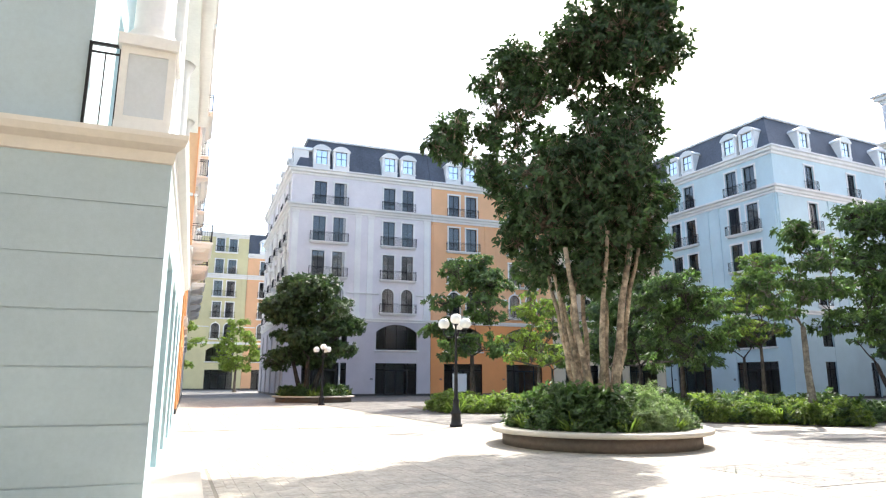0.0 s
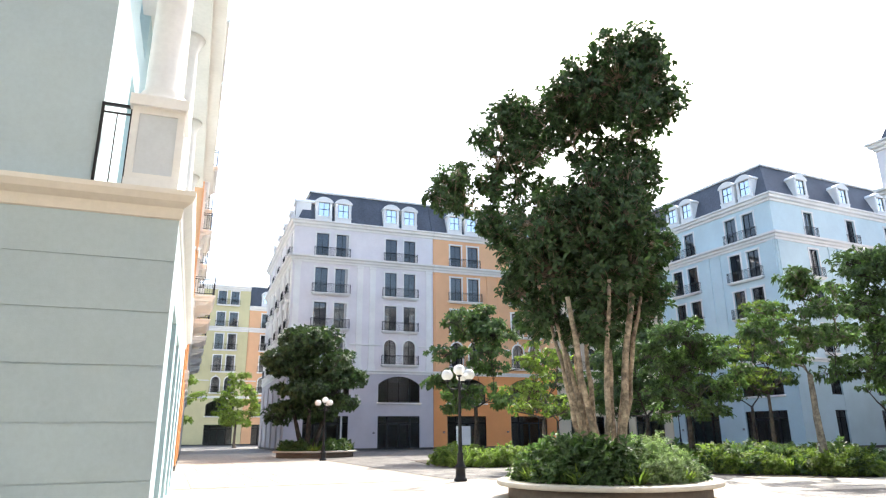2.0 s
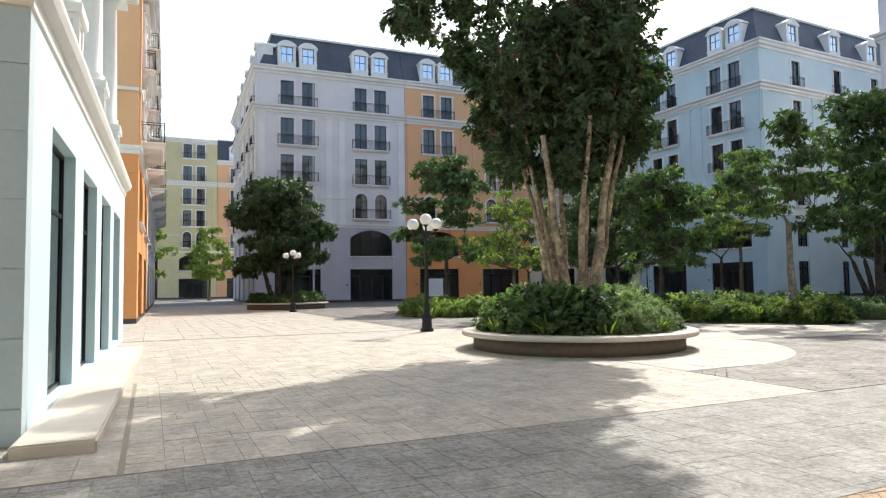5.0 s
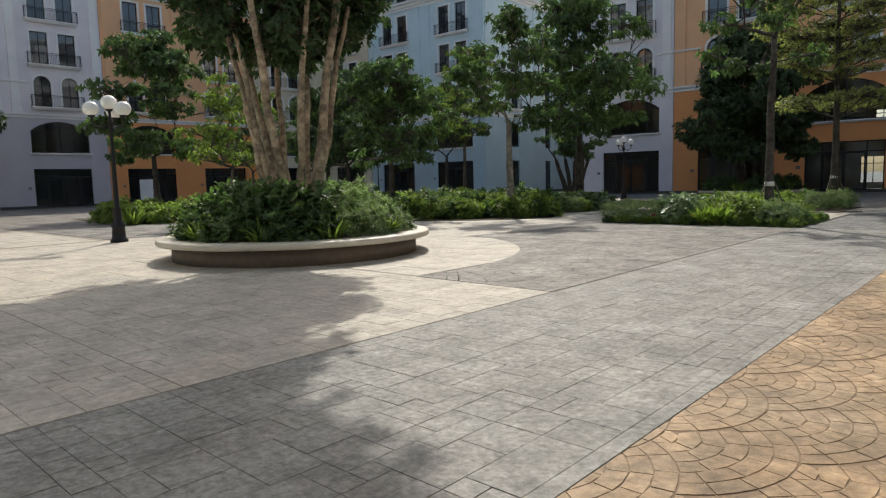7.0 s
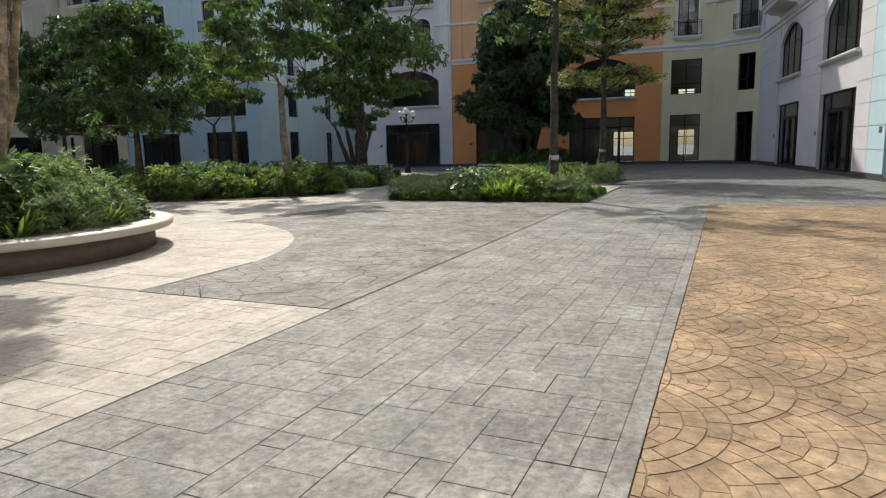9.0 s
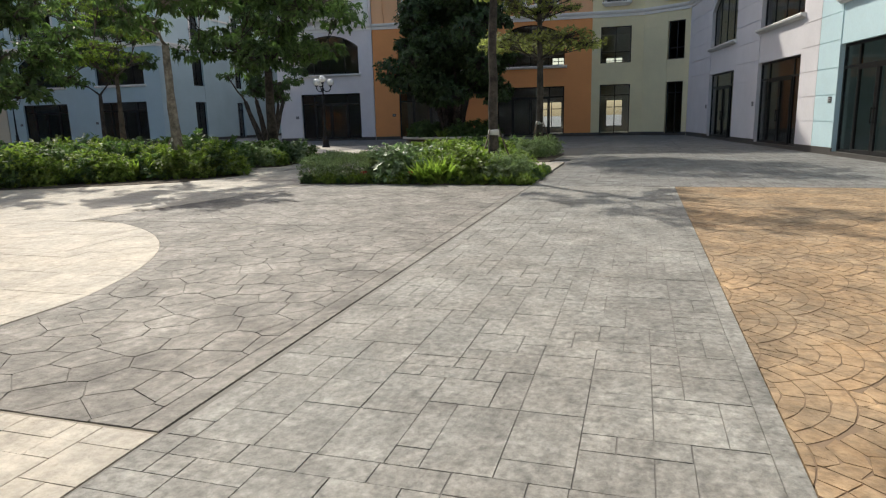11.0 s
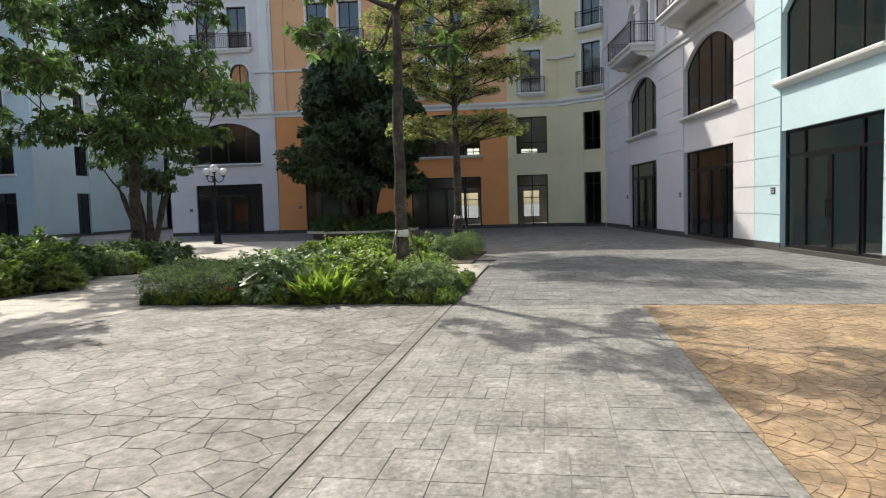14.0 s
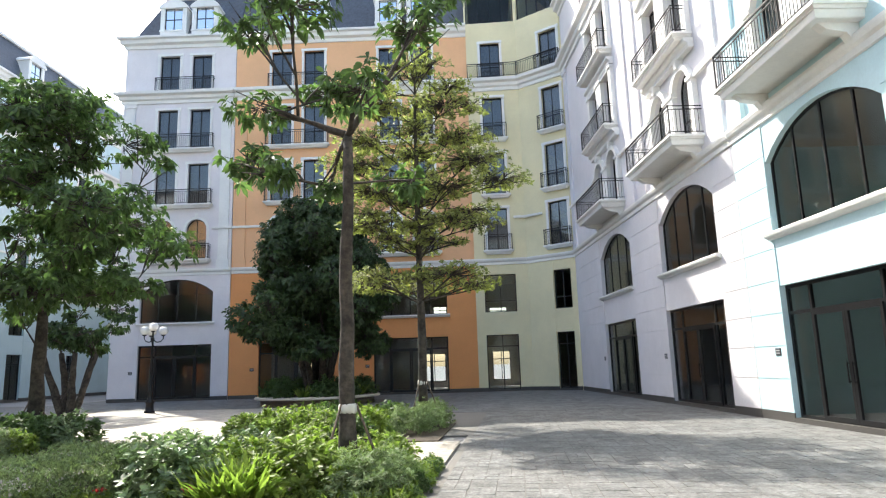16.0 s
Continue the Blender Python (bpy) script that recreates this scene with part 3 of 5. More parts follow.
    for c, w in singles:
        window(house, at(c, 0, 0.12), w, Z_DOOR - 0.12, None, (0.0,), (2.75,), False)
        window(house, at(c, 0, Z_SILL), w, 7.6 - Z_SILL, None, (0.0,), (0.75,), False)
        for i, (z0, z1, _) in enumerate(FLOORS):
            window(house, at(c, 0, z0 - 0.1), 1.36, z1 - z0 + 0.1, None, (0.0,), (1.0,))
            b = put("balcony", cached(("slab", 2.0, 0.42), lambda: slab_mesh(2.0, 0.42, 0.26)), house, at(c, 0, z0 - 0.1))
            put("railing", cached(("rail", 2.0, 0.42), lambda: railing_mesh(2.0, 0.42)), b, None, "black iron railing")
        if not mansard and not ribbon:
            window(house, at(c, 0, 25.6), 1.36, 2.6, None, (0.0,), (1.0,))
    if ribbon:
        wr = length - 0.24
        window(house, at(length / 2, 0, 25.75), wr, 2.65, None, (-wr / 4, 0.0, wr / 4), (), False)
        put("railing", railing_mesh(length - 0.1, 0.5), house, at(length / 2, 0, Z_CORN + 0.71), "black iron railing")
    # flat paired pilasters between the bays, with their string course
    marks = sorted(list(bays) + [c for c, _ in singles])
    gaps = [(a + b) / 2 for a, b in zip(marks, marks[1:])]
    for g, narrow in [(g, False) for g in gaps] + [(0.55, True), (length - 0.55, True)] if pilasters else ():
        for x in ((0,) if narrow else (-0.75, 0.75)):
            def pil():
                b2 = bmesh.new()
                box(b2, -0.34, 0.34, -0.10, 0, Z_BAND + 0.33, Z_CORN - 0.45)
                box(b2, -0.42, 0.42, -0.15, 0, Z_CORN - 0.45, Z_CORN - 0.16)
                box(b2, -0.42, 0.42, -0.15, 0, Z_BAND + 0.3, Z_BAND + 0.9)
                return mesh_of("pilaster", b2, M["trim" if paint == "violet" else paint])
            put("pilaster", cached(("pil", paint), pil), house, at(g + x, 0, 0))
    cuts = sorted([0.0, length] + [v for c in bays for v in (c - 2.25, c + 2.25)] + [v for c, w in singles for v in (c - 1.1, c + 1.1)])
    for s0, s1 in zip(cuts[::2], cuts[1::2]):
        if s1 - s0 > 0.2:
            bm = bmesh.new()
            profile(bm, STRING, s0, s1)
            part("string_course", bm, M["trim"], house, "", at(0, -0.07, 11.35))
    # roof
    if mansard:
        bm = bmesh.new()
        z0, z1 = z_top + 0.6, z_top + 4.75
        q = [(0.0 + 0.25 * ends[0], 0.25, z0), (length - 0.25 * ends[1], 0.25, z0), (length - 1.9 * ends[1], 1.9, z1), (1.9 * ends[0], 1.9, z1)]
        bk = [(x, y + 0.3, z) for x, y, z in q]
        a, b = [bm.verts.new(p) for p in q], [bm.verts.new(p) for p in bk]
        bm.faces.new(a)
        bm.faces.new(b[::-1])
        for i in range(4):
            bm.faces.new((a[i], b[i], b[(i + 1) % 4], a[(i + 1) % 4]))
        box(bm, max(0.3, 1.9 * ends[0]), length - max(0.3, 1.9 * ends[1]), 1.9, depth, z1 - 0.3, z1)
        part("roof", bm, M["slate"], house, "dark slate mansard roof", base)
        bm = bmesh.new()
        box(bm, 1.75 * ends[0], length - 1.75 * ends[1], 1.72, 2.2, z1, z1 + 0.22)
        part("roof_edge", bm, M["trim"], house, "", base)
        for c in list(bays):
            for x in (-PAIR, PAIR):
                d = put("dormer", cached("dormer", dormer_mesh), house, at(c + x, 0.25, z0))
                put("window_frame", cached("dw", lambda: frame_mesh(1.3, 1.8, None, (0.0,), (0.9,), mat_key="alu")), d, Matrix.Translation((0, 0.0, 0.71)))
                put("pane", cached("dp", lambda: pane_mesh(1.3, 1.8, None, "glass_bright")), d, Matrix.Translation((0, 0.0, 0.71)))
        for c, w in singles:
            d = put("dormer", cached("dormer", dormer_mesh), house, at(c, 0.25, z0))
            put("window_frame", cached("dw", lambda: frame_mesh(1.3, 1.8, None, (0.0,), (0.9,), mat_key="alu")), d, Matrix.Translation((0, 0.0, 0.71)))
            put("pane", cached("dp", lambda: pane_mesh(1.3, 1.8, None, "glass_bright")), d, Matrix.Translation((0, 0.0, 0.71)))
    else:
        bm = bmesh.new()
        box(bm, 0, length, 0.29, depth, z_top - 0.3, z_top)
        part("roof", bm, M["ground"], house, "flat roof", base)
    return base


def house(at, label):
    return thing("house", (*at, 0), label, "house", "terraced houses round the square")


# north side, far across the square
h = house((10.2, 71.4), "violet six-storey corner townhouse with slate mansard roof")
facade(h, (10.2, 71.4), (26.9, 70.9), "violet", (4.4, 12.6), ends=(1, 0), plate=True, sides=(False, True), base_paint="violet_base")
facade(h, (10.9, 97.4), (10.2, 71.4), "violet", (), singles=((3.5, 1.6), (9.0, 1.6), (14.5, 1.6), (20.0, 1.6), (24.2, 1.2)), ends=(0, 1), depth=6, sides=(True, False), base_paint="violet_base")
h = house((26.95, 70.9), "orange six-storey townhouse with white balconies and mansard roof")
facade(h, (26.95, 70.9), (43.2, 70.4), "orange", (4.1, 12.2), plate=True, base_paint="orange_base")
h = house((43.25, 70.4), "beige six-storey townhouse closing the far side")
facade(h, (43.25, 70.4), (60, 69.9), "beige", (4.1, 12.2))
# east side beyond the trees
h = house((53.65, 62.2), "light blue six-storey corner townhouse with mansard roof")
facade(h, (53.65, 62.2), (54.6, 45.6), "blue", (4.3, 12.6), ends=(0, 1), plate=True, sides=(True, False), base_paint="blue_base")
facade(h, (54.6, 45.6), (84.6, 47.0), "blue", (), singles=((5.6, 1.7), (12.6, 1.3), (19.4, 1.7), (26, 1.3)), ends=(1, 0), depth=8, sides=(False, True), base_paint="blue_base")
h = house((53.2, 69.8), "beige townhouse in the corner behind the trees")
facade(h, (53.2, 69.8), (53.62, 62.3), "beige", (3.7,))
h = house((53.4, 33.4), "violet six-storey townhouse with black balcony railings")
facade(h, (53.4, 33.4), (54.12, 25.5), "violet", (4.35,), ends=(1, 0), plate=True)
# unseen long wall, added to keep light off the blue side street front
b = bmesh.new()
box(b, 0.0, 0.3, 9.3, 31.0, 0, 24.9)
part("side_wall", b, M["violet"], h, "", Matrix(((0.0908, 0.9959, 0, 0), (-0.9959, 0.0908, 0, 0), (0, 0, 1, 0), (0, 0, 0, 1))))
# stands for the street's pale far end; added to block the bright eastern sky
h = house((84.4, 47.0), "cream house closing the narrow side street")
facade(h, (84.4, 47.0), (84.4, 34.7), "cream", (6.1,), depth=4)
h = house((54.12, 25.45), "orange six-storey townhouse behind the round planter")
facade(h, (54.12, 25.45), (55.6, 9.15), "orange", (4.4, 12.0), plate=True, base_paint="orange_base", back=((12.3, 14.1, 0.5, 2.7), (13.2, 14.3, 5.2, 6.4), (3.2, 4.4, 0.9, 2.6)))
h = house((55.6, 9.1), "pale yellow townhouse with a concave corner front")
facade(h, (55.625, 9.24), (55.75, 5.6), "yellow", (), singles=((1.74, 2.1),), back=((1.0, 2.4, 0.5, 2.75), (0.9, 2.3, 5.2, 6.2)), mansard=False, pilasters=False, z_roof=29.0, ribbon=True)
facade(h, (55.75, 5.62), (54.0, 2.70), "yellow", (), singles=((2.45, 1.25),), mansard=False, pilasters=False, z_roof=29.0, ribbon=True)
# south side, lit by the sun
ws = lambda s: (31.4 - 0.9896 * s, -0.6 - 0.1435 * s)
h = house(ws(-22.7), "pale violet townhouse with deep white balconies in sunlight")
facade(h, ws(-22.7), ws(-1.75), "violet_pale", (8.1, 16.85), deep=True, door_w=5.0, plate=True)
h = house(ws(-1.72), "pale blue townhouse with deep white balconies in sunlight")
facade(h, ws(-1.72), ws(15.3), "blue_pale", (4.05, 12.6), deep=True, door_w=4.75, plate=True)
h = house(ws(15.33), "pale violet townhouse along the near side of the square")
facade(h, ws(15.33), ws(32.3), "violet_pale", (4.2, 12.7), deep=True)
h = house(ws(32.33), "yellow townhouse along the near side of the square")
facade(h, ws(32.33), ws(49.3), "yellow", (4.2, 12.7), deep=True)
# far yellow row at the end of the side street
h = house((-15, 127), "olive yellow apartment house at the end of the street")
facade(h, (-15, 127), (11.2, 127), "olive", (5.3, 13.8, 22.2), mansard=False, z_roof=28.6)
h = house((11.25, 127), "orange house beside the olive one, far off")
facade(h, (11.25, 127), (28, 127), "orange", (4.2, 12.4))
# west side: the tall row past the low corner block
h = house((-0.45, 36.2), "orange townhouse with stacked white balconies")
facade(h, (-0.45, 36.2), (-0.1, 52.6), "orange", (4.2, 12.4), deep=True, ends=(1, 0), sides=(False, True), base_paint="orange_base")
facade(h, (-9.5, 36.2), (-0.45, 36.2), "orange", (), ends=(0, 1), sides=(True, False), depth=6, pilasters=False, base_paint="orange_base")
h = house((-0.2, 52.65), "long cream townhouse with stacked white balconies")
facade(h, (-0.1, 52.65), (0.6, 88), "cream", (4.2, 12.4, 20.6, 28.8), deep=True)
h = house((-40, 6), "plain grey-blue house closing the west end")
facade(h, (-26, -14), (-26, 20), "grey_blue", (5, 13.3, 21.6, 29.9))


# ---- ground and paving ----
bm = bmesh.new()
bmesh.ops.create_grid(bm, x_segments=8, y_segments=8, size=900)
bmesh.ops.translate(bm, verts=bm.verts, vec=(20, 40, -0.05))
ground = tagged(new("ground", mesh_of("ground", bm, M["ground"])), "grey concrete ground reaching to the horizon", "ground", "", "structure")


def bed_plane(name, pts, z, material, label):
    b = bmesh.new()
    top = [b.verts.new((x, y, z)) for x, y in pts]
    low = [b.verts.new((x, y, z - 0.03)) for x, y in pts]
    b.faces.new(top)
    n = len(pts)
    for i in range(n):
        b.faces.new((low[i], low[(i + 1) % n], top[(i + 1) % n], top[i]))
    return tagged(new(name, mesh_of(name, b, M[material])), label, "pavement", "", "structure")


def slab_verts(poly, gap, chamfer, z, low=-0.022):
    """Outline of a paving piece: foot and chamfered top, for a convex outline."""
    cx, cy = sum(p[0] for p in poly) / len(poly), sum(p[1] for p in poly) / len(poly)

    def inset(d):
        out = []
        for x, y in poly:
            l = math.hypot(x - cx, y - cy) or 1
            k = max(0.0, 1 - d * 1.3 / l)
            out.append((cx + (x - cx) * k, cy + (y - cy) * k))
        return out
    return [(x, y, low) for x, y in inset(gap)] + [(x, y, z) for x, y in inset(gap + chamfer)]


def slab_faces(n, o=0):
    return [tuple(o + n + i for i in range(n))] + [(o + i, o + (i + 1) % n, o + n + (i + 1) % n, o + n + i) for i in range(n)]


def joined(name, polys, material, parent_label, gap=0.0014, chamfer=0.003, z=0.0, zvar=0.0015):
    rnd = random.Random(5)
    verts, faces = [], []
    for poly in polys:
        o = len(verts)
        verts += slab_verts(poly, gap, chamfer, z + rnd.uniform(-zvar, zvar))
        faces += slab_faces(len(poly), o)
    me = bpy.data.meshes.new(name)
    me.from_pydata(verts, [], faces)
    me.materials.append(M[material])
    return tagged(new(name, me), parent_label, "pavement", "", "stuff")


def ashlar(x0, y0, nx, ny, mod, seed):
    """Random rectangles on a square grid: (x, y, w, h)."""
    rnd = random.Random(seed)
    used, out = set(), []
    sizes = [(2, 1), (1, 2), (2, 2), (3, 2), (2, 3), (1, 1), (3, 1), (4, 2)]
    weight = [4, 3, 5, 4, 2, 1, 2, 1.5]
    for j in range(ny):
        for i in range(nx):
            if (i, j) in used:
                continue
            for w, h in [rnd.choices(sizes, weight)[0] for _ in range(6)] + [(1, 1)]:
                cells = [(i + a, j + b) for a in range(w) for b in range(h)]
                if i + w <= nx and j + h <= ny and not any(c in used for c in cells):
                    used.update(cells)
                    out.append((x0 + i * mod, y0 + j * mod, w * mod, h * mod))
                    break
    return out


def rect(x, y, w, h):
    return [(x, y), (x + w, y), (x + w, y + h), (x, y + h)]


def clip(poly, a, b, c):
    """The part of a convex outline where a*x + b*y <= c."""
    out = []
    for (x0, y0), (x1, y1) in zip(poly, poly[1:] + poly[:1]):
        d0, d1 = a * x0 + b * y0 - c, a * x1 + b * y1 - c
        if d0 <= 0:
            out.append((x0, y0))
        if d0 * d1 < 0:
            k = d0 / (d0 - d1)
            out.append((x0 + (x1 - x0) * k, y0 + (y1 - y0) * k))
    return out


def crazy(x0, x1, y0, y1, size, seed):
    """Irregular many-sided stones that fill a rectangle."""
    rnd = random.Random(seed)
    pts, j, y = [], 0, y0
    while y < y1 + size:
        x = x0 + (size / 2 if j % 2 else 0)
        while x < x1 + size:
            pts.append((x + rnd.uniform(-0.36, 0.36) * size, y + rnd.uniform(-0.36, 0.36) * size * 0.87))
            x += size * 1.15
        y += size * 0.8
        j += 1
    out = []
    for px, py in pts:
        poly = [(max(x0, px - 2 * size), max(y0, py - 2 * size)), (min(x1, px + 2 * size), max(y0, py - 2 * size)), (min(x1, px + 2 * size), min(y1, py + 2 * size)), (max(x0, px - 2 * size), min(y1, py + 2 * size))]
        if poly[0][0] >= poly[1][0] or poly[0][1] >= poly[2][1]:
            continue
        for qx, qy in pts:
            if (qx, qy) != (px, py) and abs(qx - px) < 3 * size and abs(qy - py) < 3 * size:
                poly = clip(poly, qx - px, qy - py, (qx * qx - px * px + qy * qy - py * py) / 2)
                if len(poly) < 3:
                    break
        if len(poly) >= 3:
            out.append(poly)
    return out


DISC, DISC_R = (10.0, 15.9), 5.4
LINE_A, LINE_B, TAN_X = 8.0, 4.9, 21.1


def in_crazy(x, y):
    return x > 9.0 and 8.0 < y and x < 21.1 and math.hypot(x - DISC[0], y - DISC[1]) > DISC_R and y < 14.75 - (x - 15.3) * 0.2 and not (x < 15.3 and y > 14.75)


def pieces(parent, items, material):
    """Paving pieces as parts that share meshes between alike sizes."""
    for poly in items:
        if len(poly) == 4 and isinstance(poly, tuple):
            x, y, w, hh = poly
            gap = piece_rnd.choice((0.0004, 0.001, 0.0018))
            me = cached(("piece", material, round(w, 3), round(hh, 3), gap), lambda: piece_mesh(rect(-w / 2, -hh / 2, w, hh), material, gap))
            put("paving_stone", me, parent, Matrix.Translation((x + w / 2, y + hh / 2, piece_rnd.uniform(-0.0012, 0.0012))))
        else:
            cx, cy = sum(p[0] for p in poly) / len(poly), sum(p[1] for p in poly) / len(poly)
            put("paving_stone", piece_mesh([(x - cx, y - cy) for x, y in poly], material, 0.0022), parent, Matrix.Translation((cx, cy, piece_rnd.uniform(-0.0012, 0.0012))))


piece_rnd = random.Random(11)


def piece_mesh(poly, material, gap):
    me = bpy.data.meshes.new("paving_stone")
    me.from_pydata(slab_verts(poly, gap, 0.003, 0.0), [], slab_faces(len(poly)))
    me.materials.append(M[material])
    return me


# joint beds under the pieces
strip = bed_plane("pavement_grey", [(-3, LINE_B), (21.1, LINE_B), (21.1, LINE_A), (-3, LINE_A)], -0.0052, "joint", "grey stamped concrete strip in random ashlar")
cream = bed_plane("pavement_cream", [(-6, LINE_A + 0.01), (9.0, LINE_A + 0.01), (9.0, 10.6), (22, 10.6), (22, 24), (-6, 24)], -0.0056, "joint_light", "cream stamped concrete in random ashlar")
hexes = bed_plane("pavement_crazy", [(9.01, LINE_A + 0.01), (21.1, LINE_A + 0.01), (21.1, 15.2), (9.01, 15.2)], -0.0075, "joint", "brown-grey stamped crazy paving")
fans = bed_plane("pavement_tan", [(-8, -6.5), (21.1, -2.2), (21.1, LINE_B - 0.01), (-8, LINE_B - 0.01)], -0.0045, "joint_tan", "tan stamped concrete with fan pattern")
bed_plane("pavement_grey_far", [(21.12, -2.2), (60, 3.8), (60, 36), (30, 36), (30, 7.98), (21.12, 7.98)], -0.008, "joint", "grey stamped concrete before the houses")
bed_plane("pavement_north", [(9.3, 24.02), (52, 24.02), (52, 69), (9.3, 69)], -0.009, "joint", "brown-grey stamped paving round the far beds")
bed_plane("pavement_west", [(-6, 24.02), (9.28, 24.02), (9.28, 69), (-6, 69)], -0.0095, "joint_light", "cream stamped concrete of the long walk")

# loose rest of the paving, joined
far = [rect(*r) for r in ashlar(21.12, -2.2, 82, 49, 0.205, 21)] + [rect(*r) for r in ashlar(38, -1.5, 40, 90, 0.42, 22) if not (r[0] < 43.4 and 14.5 < r[1] < 28.5)]
joined("paving_stones", far, "grey_dark", "grey stamped concrete slabs before the sunny houses", 0.005, 0.006)
pale = [rect(*r) for r in ashlar(-6, 13.95, 43, 28, 0.35, 23)] + [rect(*r) for r in ashlar(9.05, 10.6, 37, 38, 0.35, 24)] + [rect(*r) for r in ashlar(-6, 8.02, 17, 17, 0.35, 28)] + [rect(*r) for r in ashlar(25.1, 8.06, 10, 24, 0.36, 41)] + [rect(*r) for r in ashlar(22.02, 14.15, 9, 8, 0.34, 42)] + [rect(*r) for r in ashlar(28.75, 14.6, 40, 36, 0.37, 43)] + [rect(*r) for r in ashlar(22.02, 16.9, 20, 8, 0.334, 44)]


def trimmed(p):
    """A cream slab cut to the round edge and to the edge of the path."""
    cx, cy = (p[0][0] + p[2][0]) / 2, (p[0][1] + p[2][1]) / 2
    if not any(in_crazy(x, y) for x, y in p):
        return p
    if cx > 15.2:
        return clip(p, -0.2, -1, -(14.75 + 15.3 * 0.2))
    a = math.atan2(cy - DISC[1], cx - DISC[0])
    for k in (-0.06, -0.02, 0.02, 0.06):
        if len(p) > 2:
            nx, ny = math.cos(a + k), math.sin(a + k)
            p = clip(p, nx, ny, nx * DISC[0] + ny * DISC[1] + DISC_R)
    return p


pale = [q for q in (trimmed(p) for p in pale) if len(q) > 2]
joined("paving_stones", pale, "cream_far", "cream stamped concrete slabs round the planter")
joined("paving_stones", [rect(*r) for r in ashlar(-6, 24.05, 25, 74, 0.6, 25)], "cream_far", "cream stamped concrete slabs of the long walk", 0.007, 0.008)
joined("paving_stones", crazy(9.35, 40, 24.1, 69, 0.95, 26), "crazy_far", "brown-grey crazy paving round the far beds", 0.008, 0.008)

stones, R, ring = [], 0.72, 0.12
for j in range(-1, 36):
    cy = -5.6 + j * R / 2
    for i in range(-1, 22):
        cx = -7 + i * 2 * R + (R if j % 2 else 0)
        over = [(cx + R, cy + R / 2), (cx - R, cy + R / 2), (cx, cy + R), (cx + R, cy + 1.5 * R), (cx - R, cy + 1.5 * R)]
        for k in range(6):
            r0, r1 = k * ring, (k + 1) * ring
            n = max(3, int(math.pi * (r0 + r1) / 0.2))
            for s in range(n):
                a0, a1 = 2 * math.pi * (s + 0.5 * (k % 2)) / n, 2 * math.pi * (s + 1 + 0.5 * (k % 2)) / n
                am, rm = (a0 + a1) / 2, (r0 + r1) / 2
                x, y = cx + rm * math.cos(am), cy + rm * math.sin(am)
                edge = LINE_B + 0.12
                if not (-7.5 < x < TAN_X + 0.12 and -4 + 0.145 * x < y < edge) or any(math.hypot(x - u, y - w) < R - 0.055 for u, w in over):
                    continue
                poly = [(cx + r * math.cos(a), cy + r * math.sin(a)) for r, a in ((r0 + 0.0025, a0), (r1 - 0.0025, a0), (r1 - 0.0025, am), (r1 - 0.0025, a1), (r0 + 0.0025, a1))]
                for u, w in over:
                    dd = math.hypot(x - u, y - w)
                    if dd < R + 0.14 and len(poly) > 2:
                        nx, ny = (u - x) / dd, (w - y) / dd
                        poly = clip(poly, nx, ny, nx * u + ny * w - R)
                if len(poly) < 3:
                    continue
                poly = clip(clip(poly, 0, 1, LINE_B - 0.004), 1, 0, TAN_X - 0.004)
                if len(poly) > 2:
                    stones.append(poly)
joined("paving_stones", stones, "tan", "tan stamped concrete setts in fan arcs", 0.0012, 0.0025)


# ---- the low corner block beside the walk ----
CB_X, CB_Y = -1.0, 9.6
blk = thing("corner_block", (CB_X, CB_Y, 0), "grey-blue corner house with stepped-back upper storey and column", "house")
blk.rotation_euler = (0, 0, radians(-1.5))
L = Matrix.Identity(4)
b = bmesh.new()
box(b, -14, 0, 0, 0.3, 0, 4.62)
box(b, -14, -1.2, 0.25, 0.55, 4.9, 26)
part("end_wall", b, M["grey_blue"], blk)
for k in range(7):
    b = bmesh.new()
    box(b, -14, 0.006, -0.016, 0, max(0.02, 0.4 + (k - 1) * 0.72), min(4.6, 0.4 + k * 0.72 - 0.018))
    part("panel", b, M["grey_blue"], blk)
side = Matrix(((0, -1, 0, 0), (1, 0, 0, 0), (0, 0, 1, 0), (0, 0, 0, 1)))
doors = [(1.2 + 3.2 * k, 3.4 + 3.2 * k, 0.15, 3.7, None) for k in range(4)]
put("front_wall", wall_mesh(14.9, 0, 4.62, doors, M["blue_pale"]), blk, side @ Matrix.Translation((0.3, 0, 0)))
for s0, s1, z0, z1, _ in doors:
    window(blk, side @ Matrix.Translation((0.3 + (s0 + s1) / 2, 0, z0)), s1 - s0, z1 - z0, None, (0.0,), (2.6,), False)
put("upper_wall", wall_mesh(14.4, 4.9, 26, [(2 + 4 * k, 3.6 + 4 * k, 5.4 + 4 * j, 8.2 + 4 * j, None) for k in range(3) for j in range(5)], M["blue_pale"]), blk, side @ Matrix.Translation((0.56, 1.2, 0)))
b = bmesh.new()
box(b, -14, -1.0, 0.6, 14.9, -0.1, 0.0)
part("inner_floor", b, M["inside"], blk, "bare unlit inside")
b = bmesh.new()
box(b, -14, -0.29, 14.95, 15.2, 0, 4.6)
part("north_wall", b, M["blue_pale"], blk)
b = bmesh.new()
box(b, -14, -1.49, 14.97, 15.25, 4.9, 26)
part("upper_north_wall", b, M["blue_pale"], blk)
LEDGE = [(0, 0), (-0.03, 0.02), (-0.05, 0.17), (-0.16, 0.24), (-0.2, 0.33), (-0.2, 0.40), (0, 0.42)]
b = bmesh.new()
profile(b, LEDGE, -14, 0.0, 0, 1)
